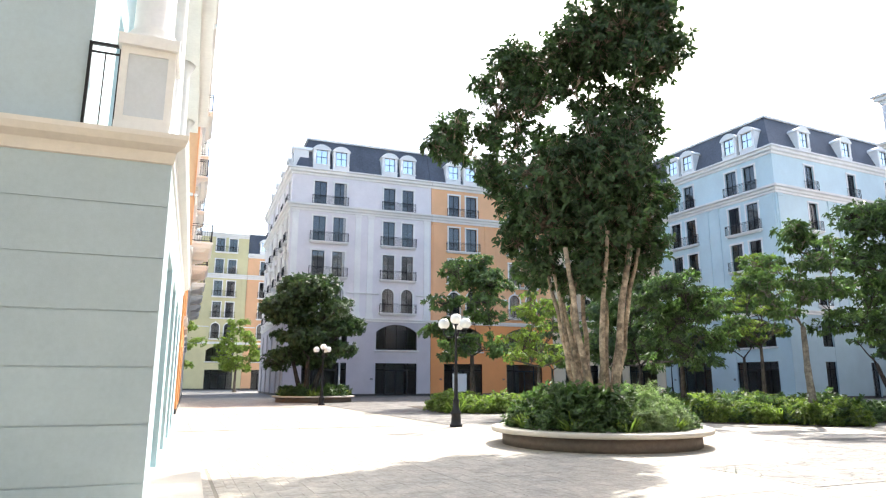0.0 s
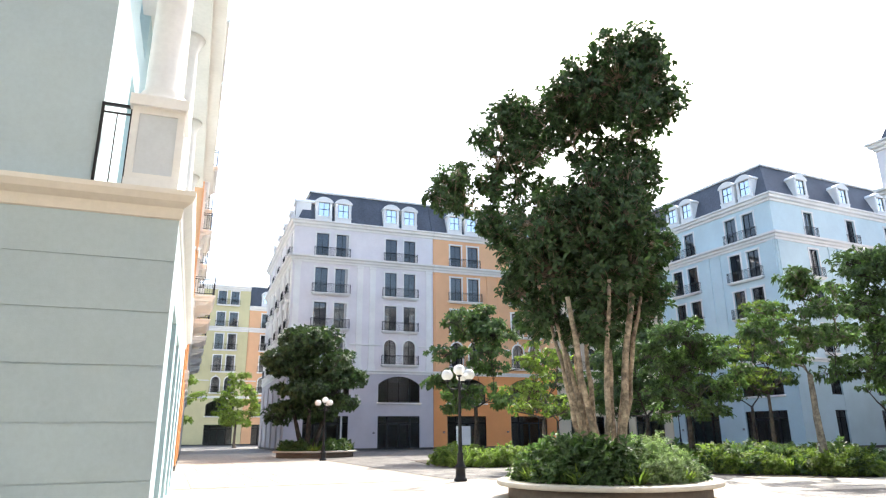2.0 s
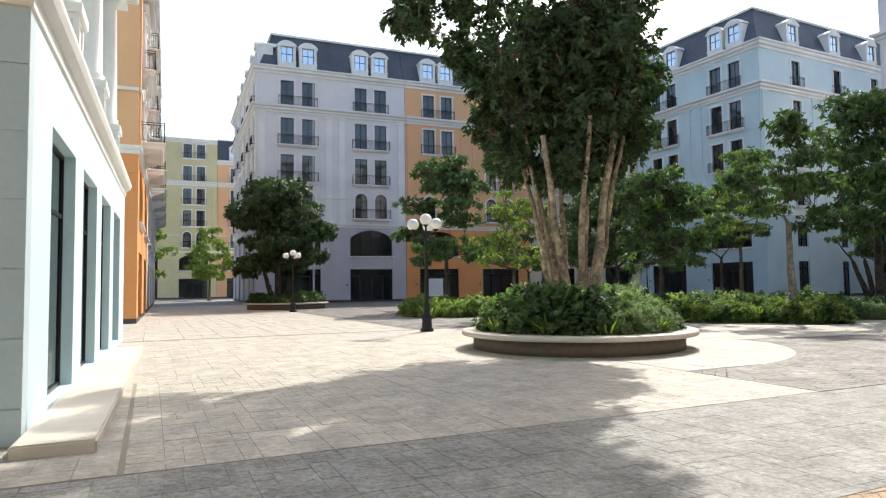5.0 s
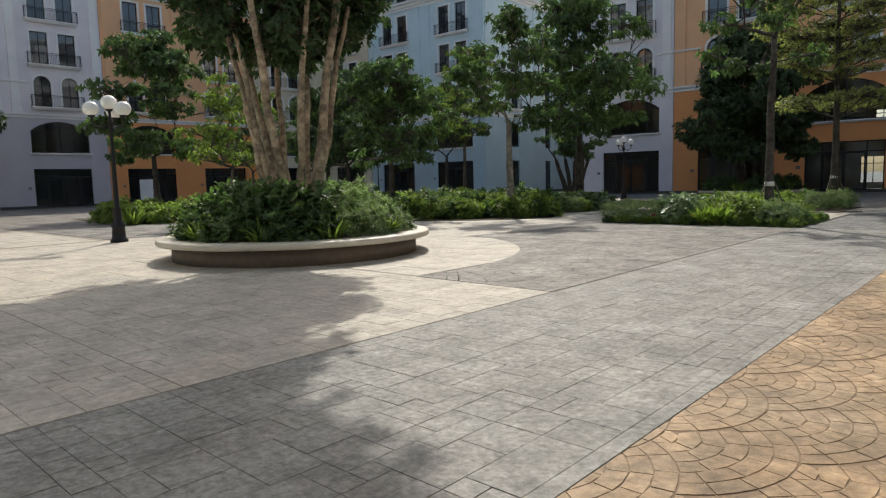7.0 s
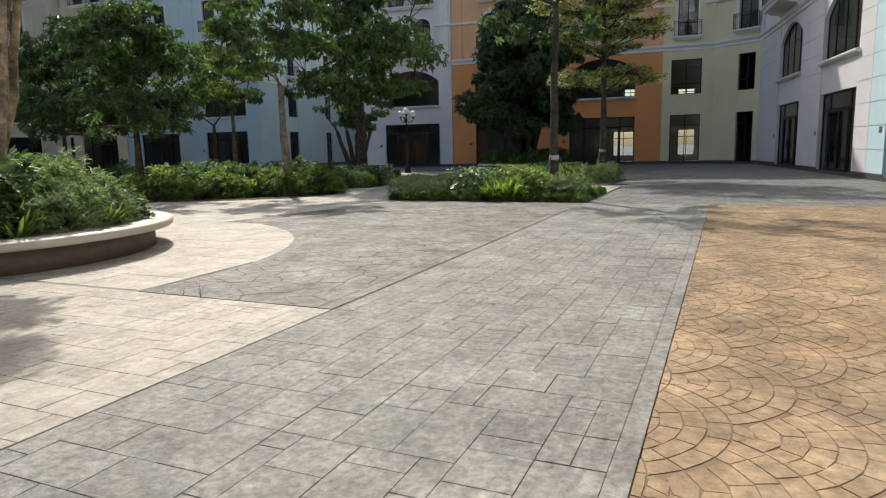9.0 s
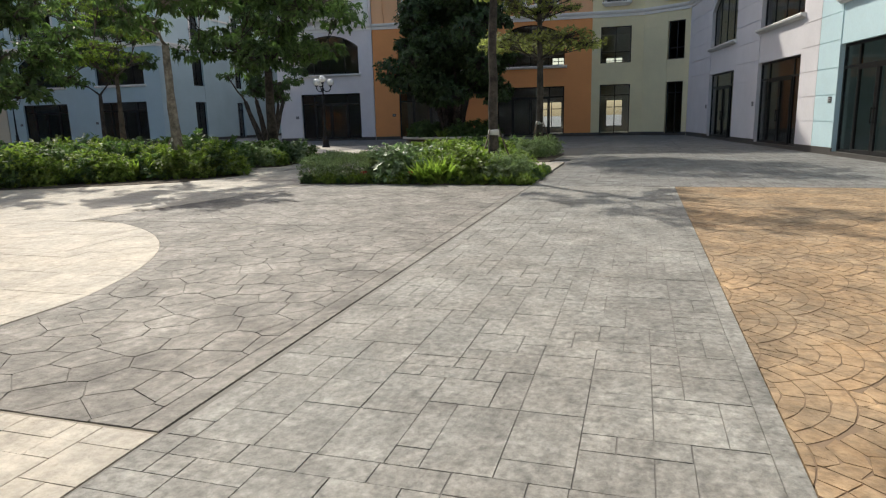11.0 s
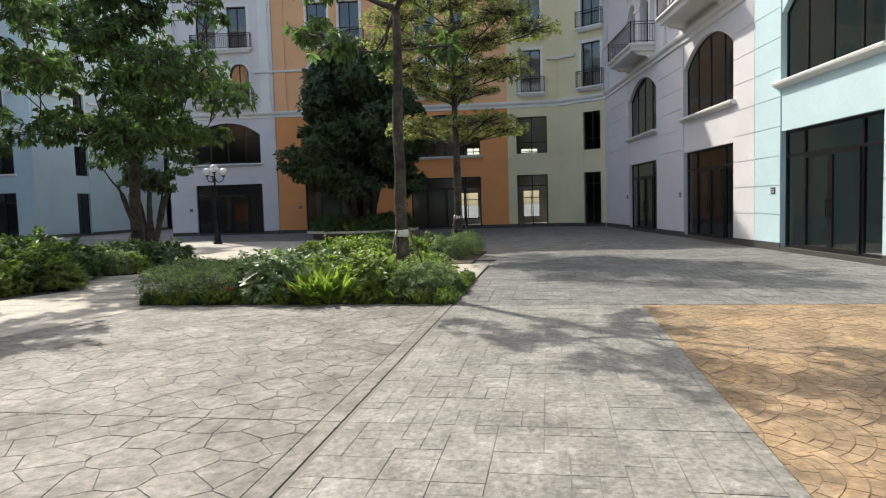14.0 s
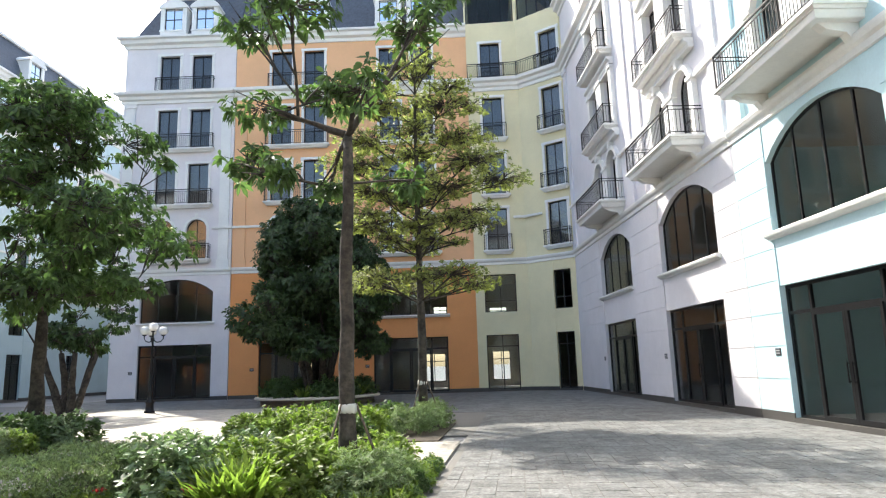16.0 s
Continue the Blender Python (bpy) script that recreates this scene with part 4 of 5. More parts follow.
part("ledge", b, M["cream_trim"], blk, "cream moulded ledge", Matrix.Translation((0, 0, 4.6)))
b = bmesh.new()
profile(b, LEDGE, 0, 15.2, 1, 0)
part("ledge", b, M["trim"], blk, "cream moulded ledge", side @ Matrix.Translation((0, 0, 4.6)))
b = bmesh.new()
box(b, -14, -0.02, 0.02, 15.2, 4.62, 5.0)
part("balcony_floor", b, M["trim"], blk)
for k, y in enumerate((0.45, 4.8, 9.2, 13.6)):
    b = bmesh.new()
    x = -0.43
    box(b, x - 0.36, x + 0.36, y - 0.44, y + 0.44, 5.00, 5.18)
    box(b, x - 0.31, x + 0.31, y - 0.36, y + 0.36, 5.18, 6.32)
    box(b, x - 0.40, x + 0.40, y - 0.46, y + 0.46, 6.32, 6.49)
    ped = part("pedestal", b, M["trim"], blk, "white panelled pedestal")
    for u, v, z0, z1 in ((-0.36, 0.36, 5.18, 5.28), (-0.36, 0.36, 6.22, 6.32), (-0.36, -0.26, 5.28, 6.22), (0.26, 0.36, 5.28, 6.22)):
        b = bmesh.new()
        box(b, x + u, x + v, y - 0.385, y - 0.36, z0, z1)
        part("moulding", b, M["trim"], ped)
        b = bmesh.new()
        box(b, x + 0.311, x + 0.336, y + u, y + v, z0, z1)
        part("moulding", b, M["trim"], ped)
    b = bmesh.new()
    box(b, x - 0.259, x + 0.259, y - 0.366, y - 0.361, 5.281, 6.219)
    part("panel", b, M["inset"], ped, "pale grey inset panel")
    b = bmesh.new()
    lathe(b, [(0.36, 6.49), (0.36, 6.57), (0.31, 6.63), (0.33, 6.69), (0.28, 6.75), (0.27, 8.12), (0.235, 10.22), (0.26, 10.28), (0.33, 10.42), (0.38, 10.52)], 24, x, y)
    part("column", b, M["trim"], blk, "white round column")
for k in range(4):
    b = bmesh.new()
    z = 10.52 + 4.05 * k
    box(b, -1.35, 0.05, 0.1, 14.6, z, z + 0.3)
    box(b, -1.35, 0.35, 0.0, 14.7, z + 0.3, z + 0.55)
    part("upper_ledge", b, M["trim"], blk, "white balcony slab")
    for y in (0.45, 4.8, 9.2, 13.6) if k < 3 else ():
        b = bmesh.new()
        lathe(b, [(0.34, z + 0.55), (0.34, z + 1.5), (0.26, z + 1.55), (0.22, z + 4.0), (0.32, z + 4.05)], 16, -0.3, y)
        part("column", b, M["trim"], blk, "white round column")
put("railing", railing_mesh(0.55, 0.1, 1.38), blk, Matrix.Translation((-1.0, 0.24, 5.0)), "black iron railing")
for y in (2.6, 7.0, 11.4):
    put("railing", railing_mesh(3.5, 0.1), blk, side @ Matrix.Translation((y, 0.42, 5.0)), "black iron railing")
b = bmesh.new()
box(b, CB_X + 0.003, -0.25, 9.0, 20.5, -0.03, 0.13)
bmesh.ops.bevel(b, geom=[e for e in b.edges], offset=0.02, segments=2, affect="EDGES")
bmesh.ops.rotate(b, verts=b.verts, cent=(CB_X, CB_Y, 0), matrix=Matrix.Rotation(radians(-1.5), 3, "Z"))
tagged(new("kerb", mesh_of("kerb", b, M["rim"])), "pale stone step along the corner house", "kerb", "", "structure")


# ---- planters ----
def round_planter(x, y, r, h, label):
    p = thing("planter", (x, y, 0), label, "planter", "round tree planters")
    b = bmesh.new()
    lathe(b, [(r - 0.3, -0.02), (r - 0.3, h - 0.12), (r - 0.55, h - 0.12), (r - 0.55, -0.02)], 64)
    part("wall", b, M["planter"], p, "dark brown stone wall")
    b = bmesh.new()
    lathe(b, [(r - 0.62, h - 0.12), (r - 0.02, h - 0.12), (r, h - 0.1), (r, h - 0.02), (r - 0.03, h), (r - 0.62, h)], 64)
    part("coping", b, M["rim"], p, "pale stone coping")
    b = bmesh.new()
    lathe(b, [(r - 0.56, 0.0), (r - 0.56, h - 0.14), (r - 1.4, h + 0.02), (0.1, h + 0.1)], 40)
    part("soil", b, M["soil"], p)
    return p


BIG = (10.2, 15.5)
round_planter(*BIG, 2.95, 0.46, "round stone planter with pale coping under the big tree")
round_planter(46.4, 17.0, 3.2, 0.45, "round stone planter before the orange house")
round_planter(10.0, 53.5, 3.3, 0.5, "round stone planter before the far violet house")


# ---- foliage ----
def unit(v):
    return v / (np.linalg.norm(v, axis=1)[:, None] + 1e-9)


def leaf_arrays(centres, size, aspect, rs, flat=0.0, droop=0.0):
    """Folded leaf quads at the centres, turned at random."""
    n = len(centres)
    d = rs.normal(size=(n, 3))
    d[:, 2] = d[:, 2] * (1 - flat) - droop
    d = unit(d)
    u = unit(np.cross(d, rs.normal(size=(n, 3)) * (1, 1, 1 - flat * 0.6)))
    nrm = np.cross(d, u)
    s = size * rs.uniform(0.6, 1.35, size=(n, 1))
    v = np.stack([centres - d * s * 0.5, centres + u * s * aspect * 0.5 - d * s * 0.05 + nrm * s * 0.08, centres + d * s * 0.5, centres - u * s * aspect * 0.5 - d * s * 0.05 + nrm * s * 0.08], axis=1)
    return v.reshape(-1, 3), np.arange(4 * n).reshape(-1, 4)


def rosette_arrays(tips, axes, count, size, aspect, rs, droop=0.25, opening=(0.75, 1.7), back=0.6):
    """Whorls of long leaves round each twig's tip: two folded halves a leaf, the tip hanging."""
    n = len(tips) * count
    p = np.repeat(tips, count, axis=0)
    a = unit(np.repeat(axes, count, axis=0))
    side = unit(np.cross(a, unit(rs.normal(size=(n, 3)))))
    th = rs.uniform(*opening, size=(n, 1))
    d = unit(a * np.cos(th) + side * np.sin(th) - (0, 0, droop))
    nrm = unit(a - d * np.sum(a * d, axis=1)[:, None] + rs.normal(size=(n, 3)) * 0.25)
    u = unit(np.cross(d, nrm))
    l = size * rs.uniform(0.6, 1.25, size=(n, 1))
    w = l * aspect * 0.5
    p = p - a * size * back * rs.uniform(0, 1, size=(n, 1))
    hang = np.array([[0, 0, 1.0]]) * l * droop * 0.5
    v = np.stack([p, p + d * l * 0.32 + u * w * 0.8 + nrm * w * 0.3, p + d * l * 0.7 + u * w * 0.85 + nrm * w * 0.25 - hang * 0.4, p + d * l - hang, p + d * l * 0.7 - u * w * 0.85 + nrm * w * 0.25 - hang * 0.4, p + d * l * 0.32 - u * w * 0.8 + nrm * w * 0.3], axis=1)
    o = 6 * np.arange(n)[:, None]
    f = np.stack([o + (0, 1, 2, 3), o + (0, 3, 4, 5)], axis=1).reshape(-1, 4)
    return v.reshape(-1, 3), f


def lump_tips(lumps, per_m2, rs, shell=0.55):
    """Twig tips over soft lumps (x, y, z, r, squash), in uneven bunches, with their outward axes and feet."""
    tips, axes, feet = [], [], []
    for x, y, z, r, sq in lumps:
        n = max(6, int(per_m2 * 12.6 * r * r * (0.45 + 0.55 * sq)))
        d = unit(rs.normal(size=(n, 3)))
        knots = unit(rs.normal(size=(max(4, n // 7), 3)))
        d = unit(d * 0.75 + knots[rs.randint(0, len(knots), size=n)])
        rad = r * (shell + (1.06 - shell) * rs.uniform(0, 1, size=(n, 1)) ** 0.6)
        t = d * rad * (1, 1, sq)
        tips.append(t + (x, y, z))
        axes.append(unit(d * (1, 1, 0.6) + (0, 0, 0.45) + rs.normal(size=(n, 3)) * 0.3))
        feet.append(t * rs.uniform(0.05, 0.35, size=(n, 1)) + (x, y, z - 0.18 * r * sq))
    return np.concatenate(tips), np.concatenate(axes), np.concatenate(feet)


def twig_arrays(feet, tips, rs, r0=0.011, r1=0.004):
    """Thin three-sided twigs, bent once between foot and tip."""
    n = len(tips)
    mid = feet * 0.5 + tips * 0.5 + rs.normal(size=(n, 3)) * 0.05 - (0, 0, 0.03)
    d = unit(tips - feet)
    a = unit(np.cross(d, unit(rs.normal(size=(n, 3)))))
    c = np.cross(d, a)
    ring = [a, -0.5 * a + 0.87 * c, -0.5 * a - 0.87 * c]
    v = np.stack([p + q * r for p, r in ((feet, r0), (mid, (r0 + r1) / 2), (tips, r1)) for q in ring], axis=1)
    o = 9 * np.arange(n)[:, None]
    f = np.stack([o + (k + i, k + (i + 1) % 3, k + 3 + (i + 1) % 3, k + 3 + i) for k in (0, 3) for i in range(3)], axis=1)
    return v.reshape(-1, 3), f.reshape(-1, 4)


def limb(bm, a, c, r0, r1, rnd, bend=0.12, seg=6, n=5):
    a, c = Vector(a), Vector(c)
    l = (c - a).length
    pts, off = [], Vector((0, 0, 0))
    for i in range(n + 1):
        k = i / n
        if 0 < i < n:
            off += Vector((rnd.uniform(-1, 1), rnd.uniform(-1, 1), rnd.uniform(-0.3, 0.3))) * bend * l / n
        pts.append(a.lerp(c, k) + off * (1 - k * 0.5))
    tube(bm, pts, [(r0 + (r1 - r0) * i / n) * rnd.uniform(0.93, 1.08) for i in range(n + 1)], seg)
    return pts


def tree(x, y, lumps, clear, r, label, leaf="leaf", bark="bark", size=0.16, aspect=0.5, dense=6.0, seed=1, stems=1, spread=0.3, base_z=0.0, group="square trees", flat=0.0, lean=(0, 0), shell=0.55, leader=False, count=9, droop=0.25):
    rnd, rs = random.Random(seed), np.random.RandomState(seed)
    t = thing("tree", (x, y, base_z), label, "tree", group)
    bm = bmesh.new()
    tips = []
    for i in range(stems):
        a = 2 * math.pi * i / stems + rnd.uniform(-0.3, 0.3)
        o = spread if stems > 1 else 0.0
        foot = Vector((o * math.cos(a) * rnd.uniform(0.35, 0.8), o * math.sin(a) * rnd.uniform(0.35, 0.8), -0.15))
        head = Vector((o * 2.2 * math.cos(a) + lean[0], o * 2.2 * math.sin(a) + lean[1], clear * rnd.uniform(0.95, 1.1)))
        rr = r * (rnd.uniform(0.6, 1.1) if stems > 1 else 1)
        pts = limb(bm, foot, head, rr * 1.25, rr * (0.2 if leader else 0.68), rnd, 0.02 if leader else (0.13 if stems > 1 else 0.07), 9, 9)
        tips.append((pts[-1], rr * 0.7))
        if stems == 1:
            lathe(bm, [(rr * 1.9, -0.05), (rr * 1.5, 0.08), (rr * 1.2, 0.3)], 9)
    nodes = [(p, q) for p, q in tips]
    for l in sorted(lumps, key=lambda q: min((Vector(q[:3]) - p).length for p, _ in tips)):
        c = Vector((l[0], l[1], l[2] - l[3] * 0.15))
        if leader:
            zc = min(max(l[2] - 0.35 * math.hypot(l[0], l[1]) - 0.1, 1.6), clear - 0.2)
            k = zc / clear
            base, rr = Vector((lean[0] * k, lean[1] * k, zc)), r * 0.5 * (1.1 - k)
        else:
            base, rr = min(nodes, key=lambda q: (c - q[0]).length + max(0.0, q[0].z - c.z + 0.3) * 1.5 - q[1] * 2)
        if (c - base).length < 0.2:
            continue
        r0 = max(0.022, min(rr * 0.8, 0.02 + 0.028 * (c - base).length))
        pts = limb(bm, base, c, r0, 0.016, rnd, 0.2, 6, 5)
        nodes += [(pts[k], r0 * (1 - 0.14 * k)) for k in (2, 3, 4)]
        for k in range(3):
            p = pts[rnd.choice((2, 3, 4))]
            q = Vector(l[:3]) + Vector((rnd.uniform(-1, 1), rnd.uniform(-1, 1), rnd.uniform(-0.5, 0.8) * l[4])) * l[3] * 0.8
            limb(bm, p, q, 0.022, 0.008, rnd, 0.15, 5, 3)
    part("trunk", bm, M[bark], t)
    ends, axes, feet = lump_tips(lumps, dense, rs, shell)
    if flat:
        axes = unit(axes * (1, 1, 0.4) + (0, 0, 0.5))
    v, f = twig_arrays(feet, ends, rs)
    tagged(put("twig_work", np_mesh("twig_work", v, f, M[bark]), t), "", "", "", "stuff")
    v, f = rosette_arrays(ends, axes, count, size, aspect, rs, droop)
    put("crown", np_mesh("crown", v, f, M[leaf]), t)
    return t


def crown(h, clear, rx, n, seed, squash=0.5, low=0.0):
    """Lumps of a loose, layered round crown."""
    rnd = random.Random(seed)
    out, n = [], int(n * 2.7)
    for i in range(n):
        a, k = 2.4 * i + rnd.uniform(-0.5, 0.5), math.sqrt((i + 0.5) / n)
        zc = clear + (h - clear) * rnd.uniform(0.06 + low, 0.92)
        w = math.sin(math.pi * min(1, max(0.12, (zc - clear) / (h - clear) * 0.82 + 0.16)))
        rr = rx * rnd.uniform(0.15, 0.29)
        out.append(((rx - rr * 0.6) * k * w * math.cos(a) * rnd.uniform(0.85, 1.12), (rx - rr * 0.6) * k * w * math.sin(a) * rnd.uniform(0.85, 1.12), zc, rr, squash * rnd.uniform(0.8, 1.3)))
    return out


# the big multi-stemmed tree in the planter
RX, RY = 0.82, -0.57
big = [(0.4, 5.4, 1.25), (-1.1, 5.8, 1.1), (1.1, 5.8, 1.0), (-1.9, 6.3, 0.85), (0.0, 6.7, 1.3), (1.0, 7.0, 1.15), (-1.3, 7.0, 1.15), (-2.5, 7.1, 0.7), (-3.1, 7.4, 0.55), (0.2, 8.0, 1.0), (1.2, 8.1, 0.95), (-0.8, 7.9, 0.8), (-2.6, 7.9, 0.6), (-2.6, 8.7, 0.6), (-2.6, 9.5, 0.65), (-1.8, 9.4, 0.7), (-3.0, 10.6, 0.6), (-2.4, 10.7, 0.75), (-1.6, 10.9, 0.8), (-1.4, 10.1, 0.7), (-0.9, 11.2, 0.6), (-0.4, 11.4, 0.75), (0.1, 10.7, 0.65), (0.2, 12.1, 0.75), (0.5, 11.2, 0.85), (0.5, 9.9, 0.6), (1.1, 12.6, 0.85), (1.9, 12.8, 0.8), (2.4, 12.3, 0.65), (2.0, 11.6, 0.85), (1.2, 11.6, 0.9), (2.7, 11.0, 0.65), (2.4, 10.3, 0.65), (1.6, 10.4, 0.85), (0.3, 9.2, 0.55), (1.8, 9.3, 0.55), (-4.3, 8.9, 0.7), (-3.8, 8.4, 0.65), (-4.5, 8.3, 0.55), (0.2, 4.3, 0.85), (1.2, 4.5, 0.7), (-1.6, 4.5, 0.75), (-2.1, 5.3, 0.65), (1.8, 5.1, 0.6), (1.9, 6.5, 0.65), (-0.6, 4.0, 0.6), (-0.95, 9.7, 0.45), (-0.1, 9.6, 0.45), (1.1, 9.7, 0.5), (-0.9, 10.5, 0.55), (-3.1, 9.0, 0.5), (-1.9, 8.6, 0.45), (0.9, 8.9, 0.55), (1.8, 8.7, 0.6), (-1.2, 8.6, 0.5), (-4.4, 9.25, 0.55), (-3.8, 9.1, 0.5), (-0.4, 10.2, 0.42)]
rnd_big = random.Random(3)
lumps = [(RX * dx + 0.57 * dd, RY * dx + 0.82 * dd, z, r, 0.85) for dx, z, r in big for dd in ([rnd_big.uniform(-0.5, 0.5) if dx < 2 else -0.4] if r < 0.72 else [-rnd_big.uniform(0.35, 1.0) * r, rnd_big.uniform(0.35, 1.0) * r])]
tree(*BIG, lumps, 4.9, 0.098, "tall multi-stemmed ficus tree with pale mottled trunks", "leaf_big", "bark_pale", 0.17, 0.5, 16.0, 9, stems=12, spread=0.62, base_z=0.45, count=9, shell=0.3)

tree(22.8, 9.22, [(0.2, 0.4, 4.5, 0.45, 0.5), (-1.0, 1.1, 4.6, 0.6, 0.4), (0.5, 1.9, 5.3, 0.6, 0.4), (1.1, -0.9, 5.0, 0.65, 0.45), (-1.2, -0.6, 5.7, 0.65, 0.45), (0.3, 1.6, 6.2, 0.65, 0.5), (1.3, 0.6, 6.8, 0.75, 0.5), (-0.9, 0.6, 7.3, 0.75, 0.5), (0.2, -1.2, 7.3, 0.75, 0.5), (0.3, 1.8, 7.7, 0.7, 0.5), (0.6, -1.5, 8.5, 0.8, 0.5), (0.4, 0.5, 8.9, 0.9, 0.6), (-0.6, -0.4, 9.6, 0.8, 0.6)], 5.6, 0.115, "slender street tree with staked trunk in the flower bed", "leaf", "bark_dark", 0.18, 0.4, 8.5, 12, base_z=0.1, droop=0.45, count=9)
tiers = [(a * rr * (0.9 + 0.2 * math.sin(z * 7)), b_ * rr * (0.9 + 0.2 * math.cos(z * 5)), z + 0.12 * math.sin(a * 9 + z * 3), 0.4 * rr + 0.14, 0.28) for z, rr in ((4.35, 2.3), (5.5, 1.3), (6.1, 1.9), (6.8, 2.3), (7.6, 2.5), (8.4, 2.3), (9.2, 2.1), (10.1, 1.7), (10.9, 1.3), (11.6, 0.7)) for a, b_ in ((1, 0.1), (0.3, 0.95), (-0.8, 0.6), (-0.75, -0.65), (0.35, -0.95), (0.05, 0.05))]
tree(32.6, 9.5, tiers, 11.0, 0.12, "staked tree with flat tiers of olive leaves", "leaf_olive", "bark_dark", 0.115, 0.45, 14.0, 14, base_z=0.05, flat=0.75, leader=True, count=8, droop=0.05, shell=0.3)
tree(30.0, 20.0, crown(10.4, 3.3, 4.3, 24, 16, 0.4), 3.6, 0.19, "leafy street tree with dark trunk in the bed", "leaf", "bark_dark", 0.22, 0.42, 5.0, 16, droop=0.5)
tree(23.2, 19.2, crown(8.7, 3.9, 2.5, 16, 17, 0.45), 3.9, 0.14, "street tree with pale trunk in the bed", "leaf", "bark_grey", 0.21, 0.42, 6.0, 17, droop=0.5)
tree(20.3, 23.2, crown(6.8, 2.2, 2.9, 18, 18), 2.6, 0.13, "leafy tree behind the big planter", "leaf", "bark_dark", 0.2, 0.45, 6.5, 18, droop=0.4)
tree(30.2, 27.6, crown(9.4, 3.6, 2.9, 16, 19, 0.25), 3.6, 0.11, "young tree with light feathery crown", "leaf_light", "bark", 0.14, 0.4, 8.0, 19, droop=0.1)
tree(36.1, 34.3, crown(9.0, 3.6, 3.7, 18, 20, 0.4), 3.0, 0.13, "spreading tree before the blue house", "leaf", "bark_dark", 0.22, 0.42, 5.0, 20, droop=0.4)
tree(41.0, 27.0, crown(9.2, 2.6, 3.0, 16, 21), 2.6, 0.16, "dense dark tree with several stems", "leaf_dark", "bark_dark", 0.22, 0.45, 6.5, 21, stems=5, spread=0.5, droop=0.4)
tree(46.4, 17.0, crown(10.4, 1.7, 4.9, 32, 22, 0.65), 2.6, 0.2, "dense round dark ficus in the stone planter", "leaf_dark", "bark_dark", 0.24, 0.45, 9.0, 22, stems=9, spread=0.5, base_z=0.45, droop=0.35)
tree(9.4, 53.5, crown(9.9, 2.4, 5.0, 28, 23, 0.6), 3.0, 0.22, "wide dark tree in the far stone planter", "leaf_dark", "bark_dark", 0.27, 0.5, 7.0, 23, stems=4, spread=0.6, base_z=0.45)
tree(17.6, 39.5, crown(10.4, 2.9, 3.9, 20, 24, 0.42), 3.0, 0.17, "airy street tree behind the lamp", "leaf", "bark_dark", 0.25, 0.45, 5.2, 24, droop=0.4)
tree(22.5, 37.5, crown(7.0, 2.4, 2.8, 13, 25, 0.45), 2.4, 0.1, "small leafy tree before the orange house", "leaf", "bark", 0.22, 0.45, 5.2, 25, droop=0.4)
tree(8.2, 104, crown(11.5, 3.0, 4.4, 16, 26), 3.4, 0.2, "street tree before the far yellow house", "leaf_light", "bark", 0.36, 0.5, 3.4, 26, count=7)
tree(-1.2, 100, crown(12, 3.0, 4.4, 16, 27), 3.4, 0.2, "street tree at the end of the row", "leaf_light", "bark", 0.36, 0.5, 3.4, 27, count=7)
tree(33.0, 44.0, crown(9.0, 3.0, 4.0, 16, 28), 3.2, 0.16, "street tree in the far beds", "leaf", "bark_dark", 0.25, 0.5, 5.0, 28)
tree(26.0, 33.0, crown(8.2, 2.4, 3.8, 18, 29), 2.6, 0.15, "dark leafy tree in the far beds", "leaf_dark", "bark_dark", 0.24, 0.5, 5.0, 29, droop=0.4)
tree(15.5, 27.5, crown(6.4, 2.2, 2.4, 13, 30, 0.4), 2.2, 0.1, "yellow-green young tree behind the big planter", "leaf_light", "bark", 0.2, 0.45, 5.0, 30, droop=0.4)


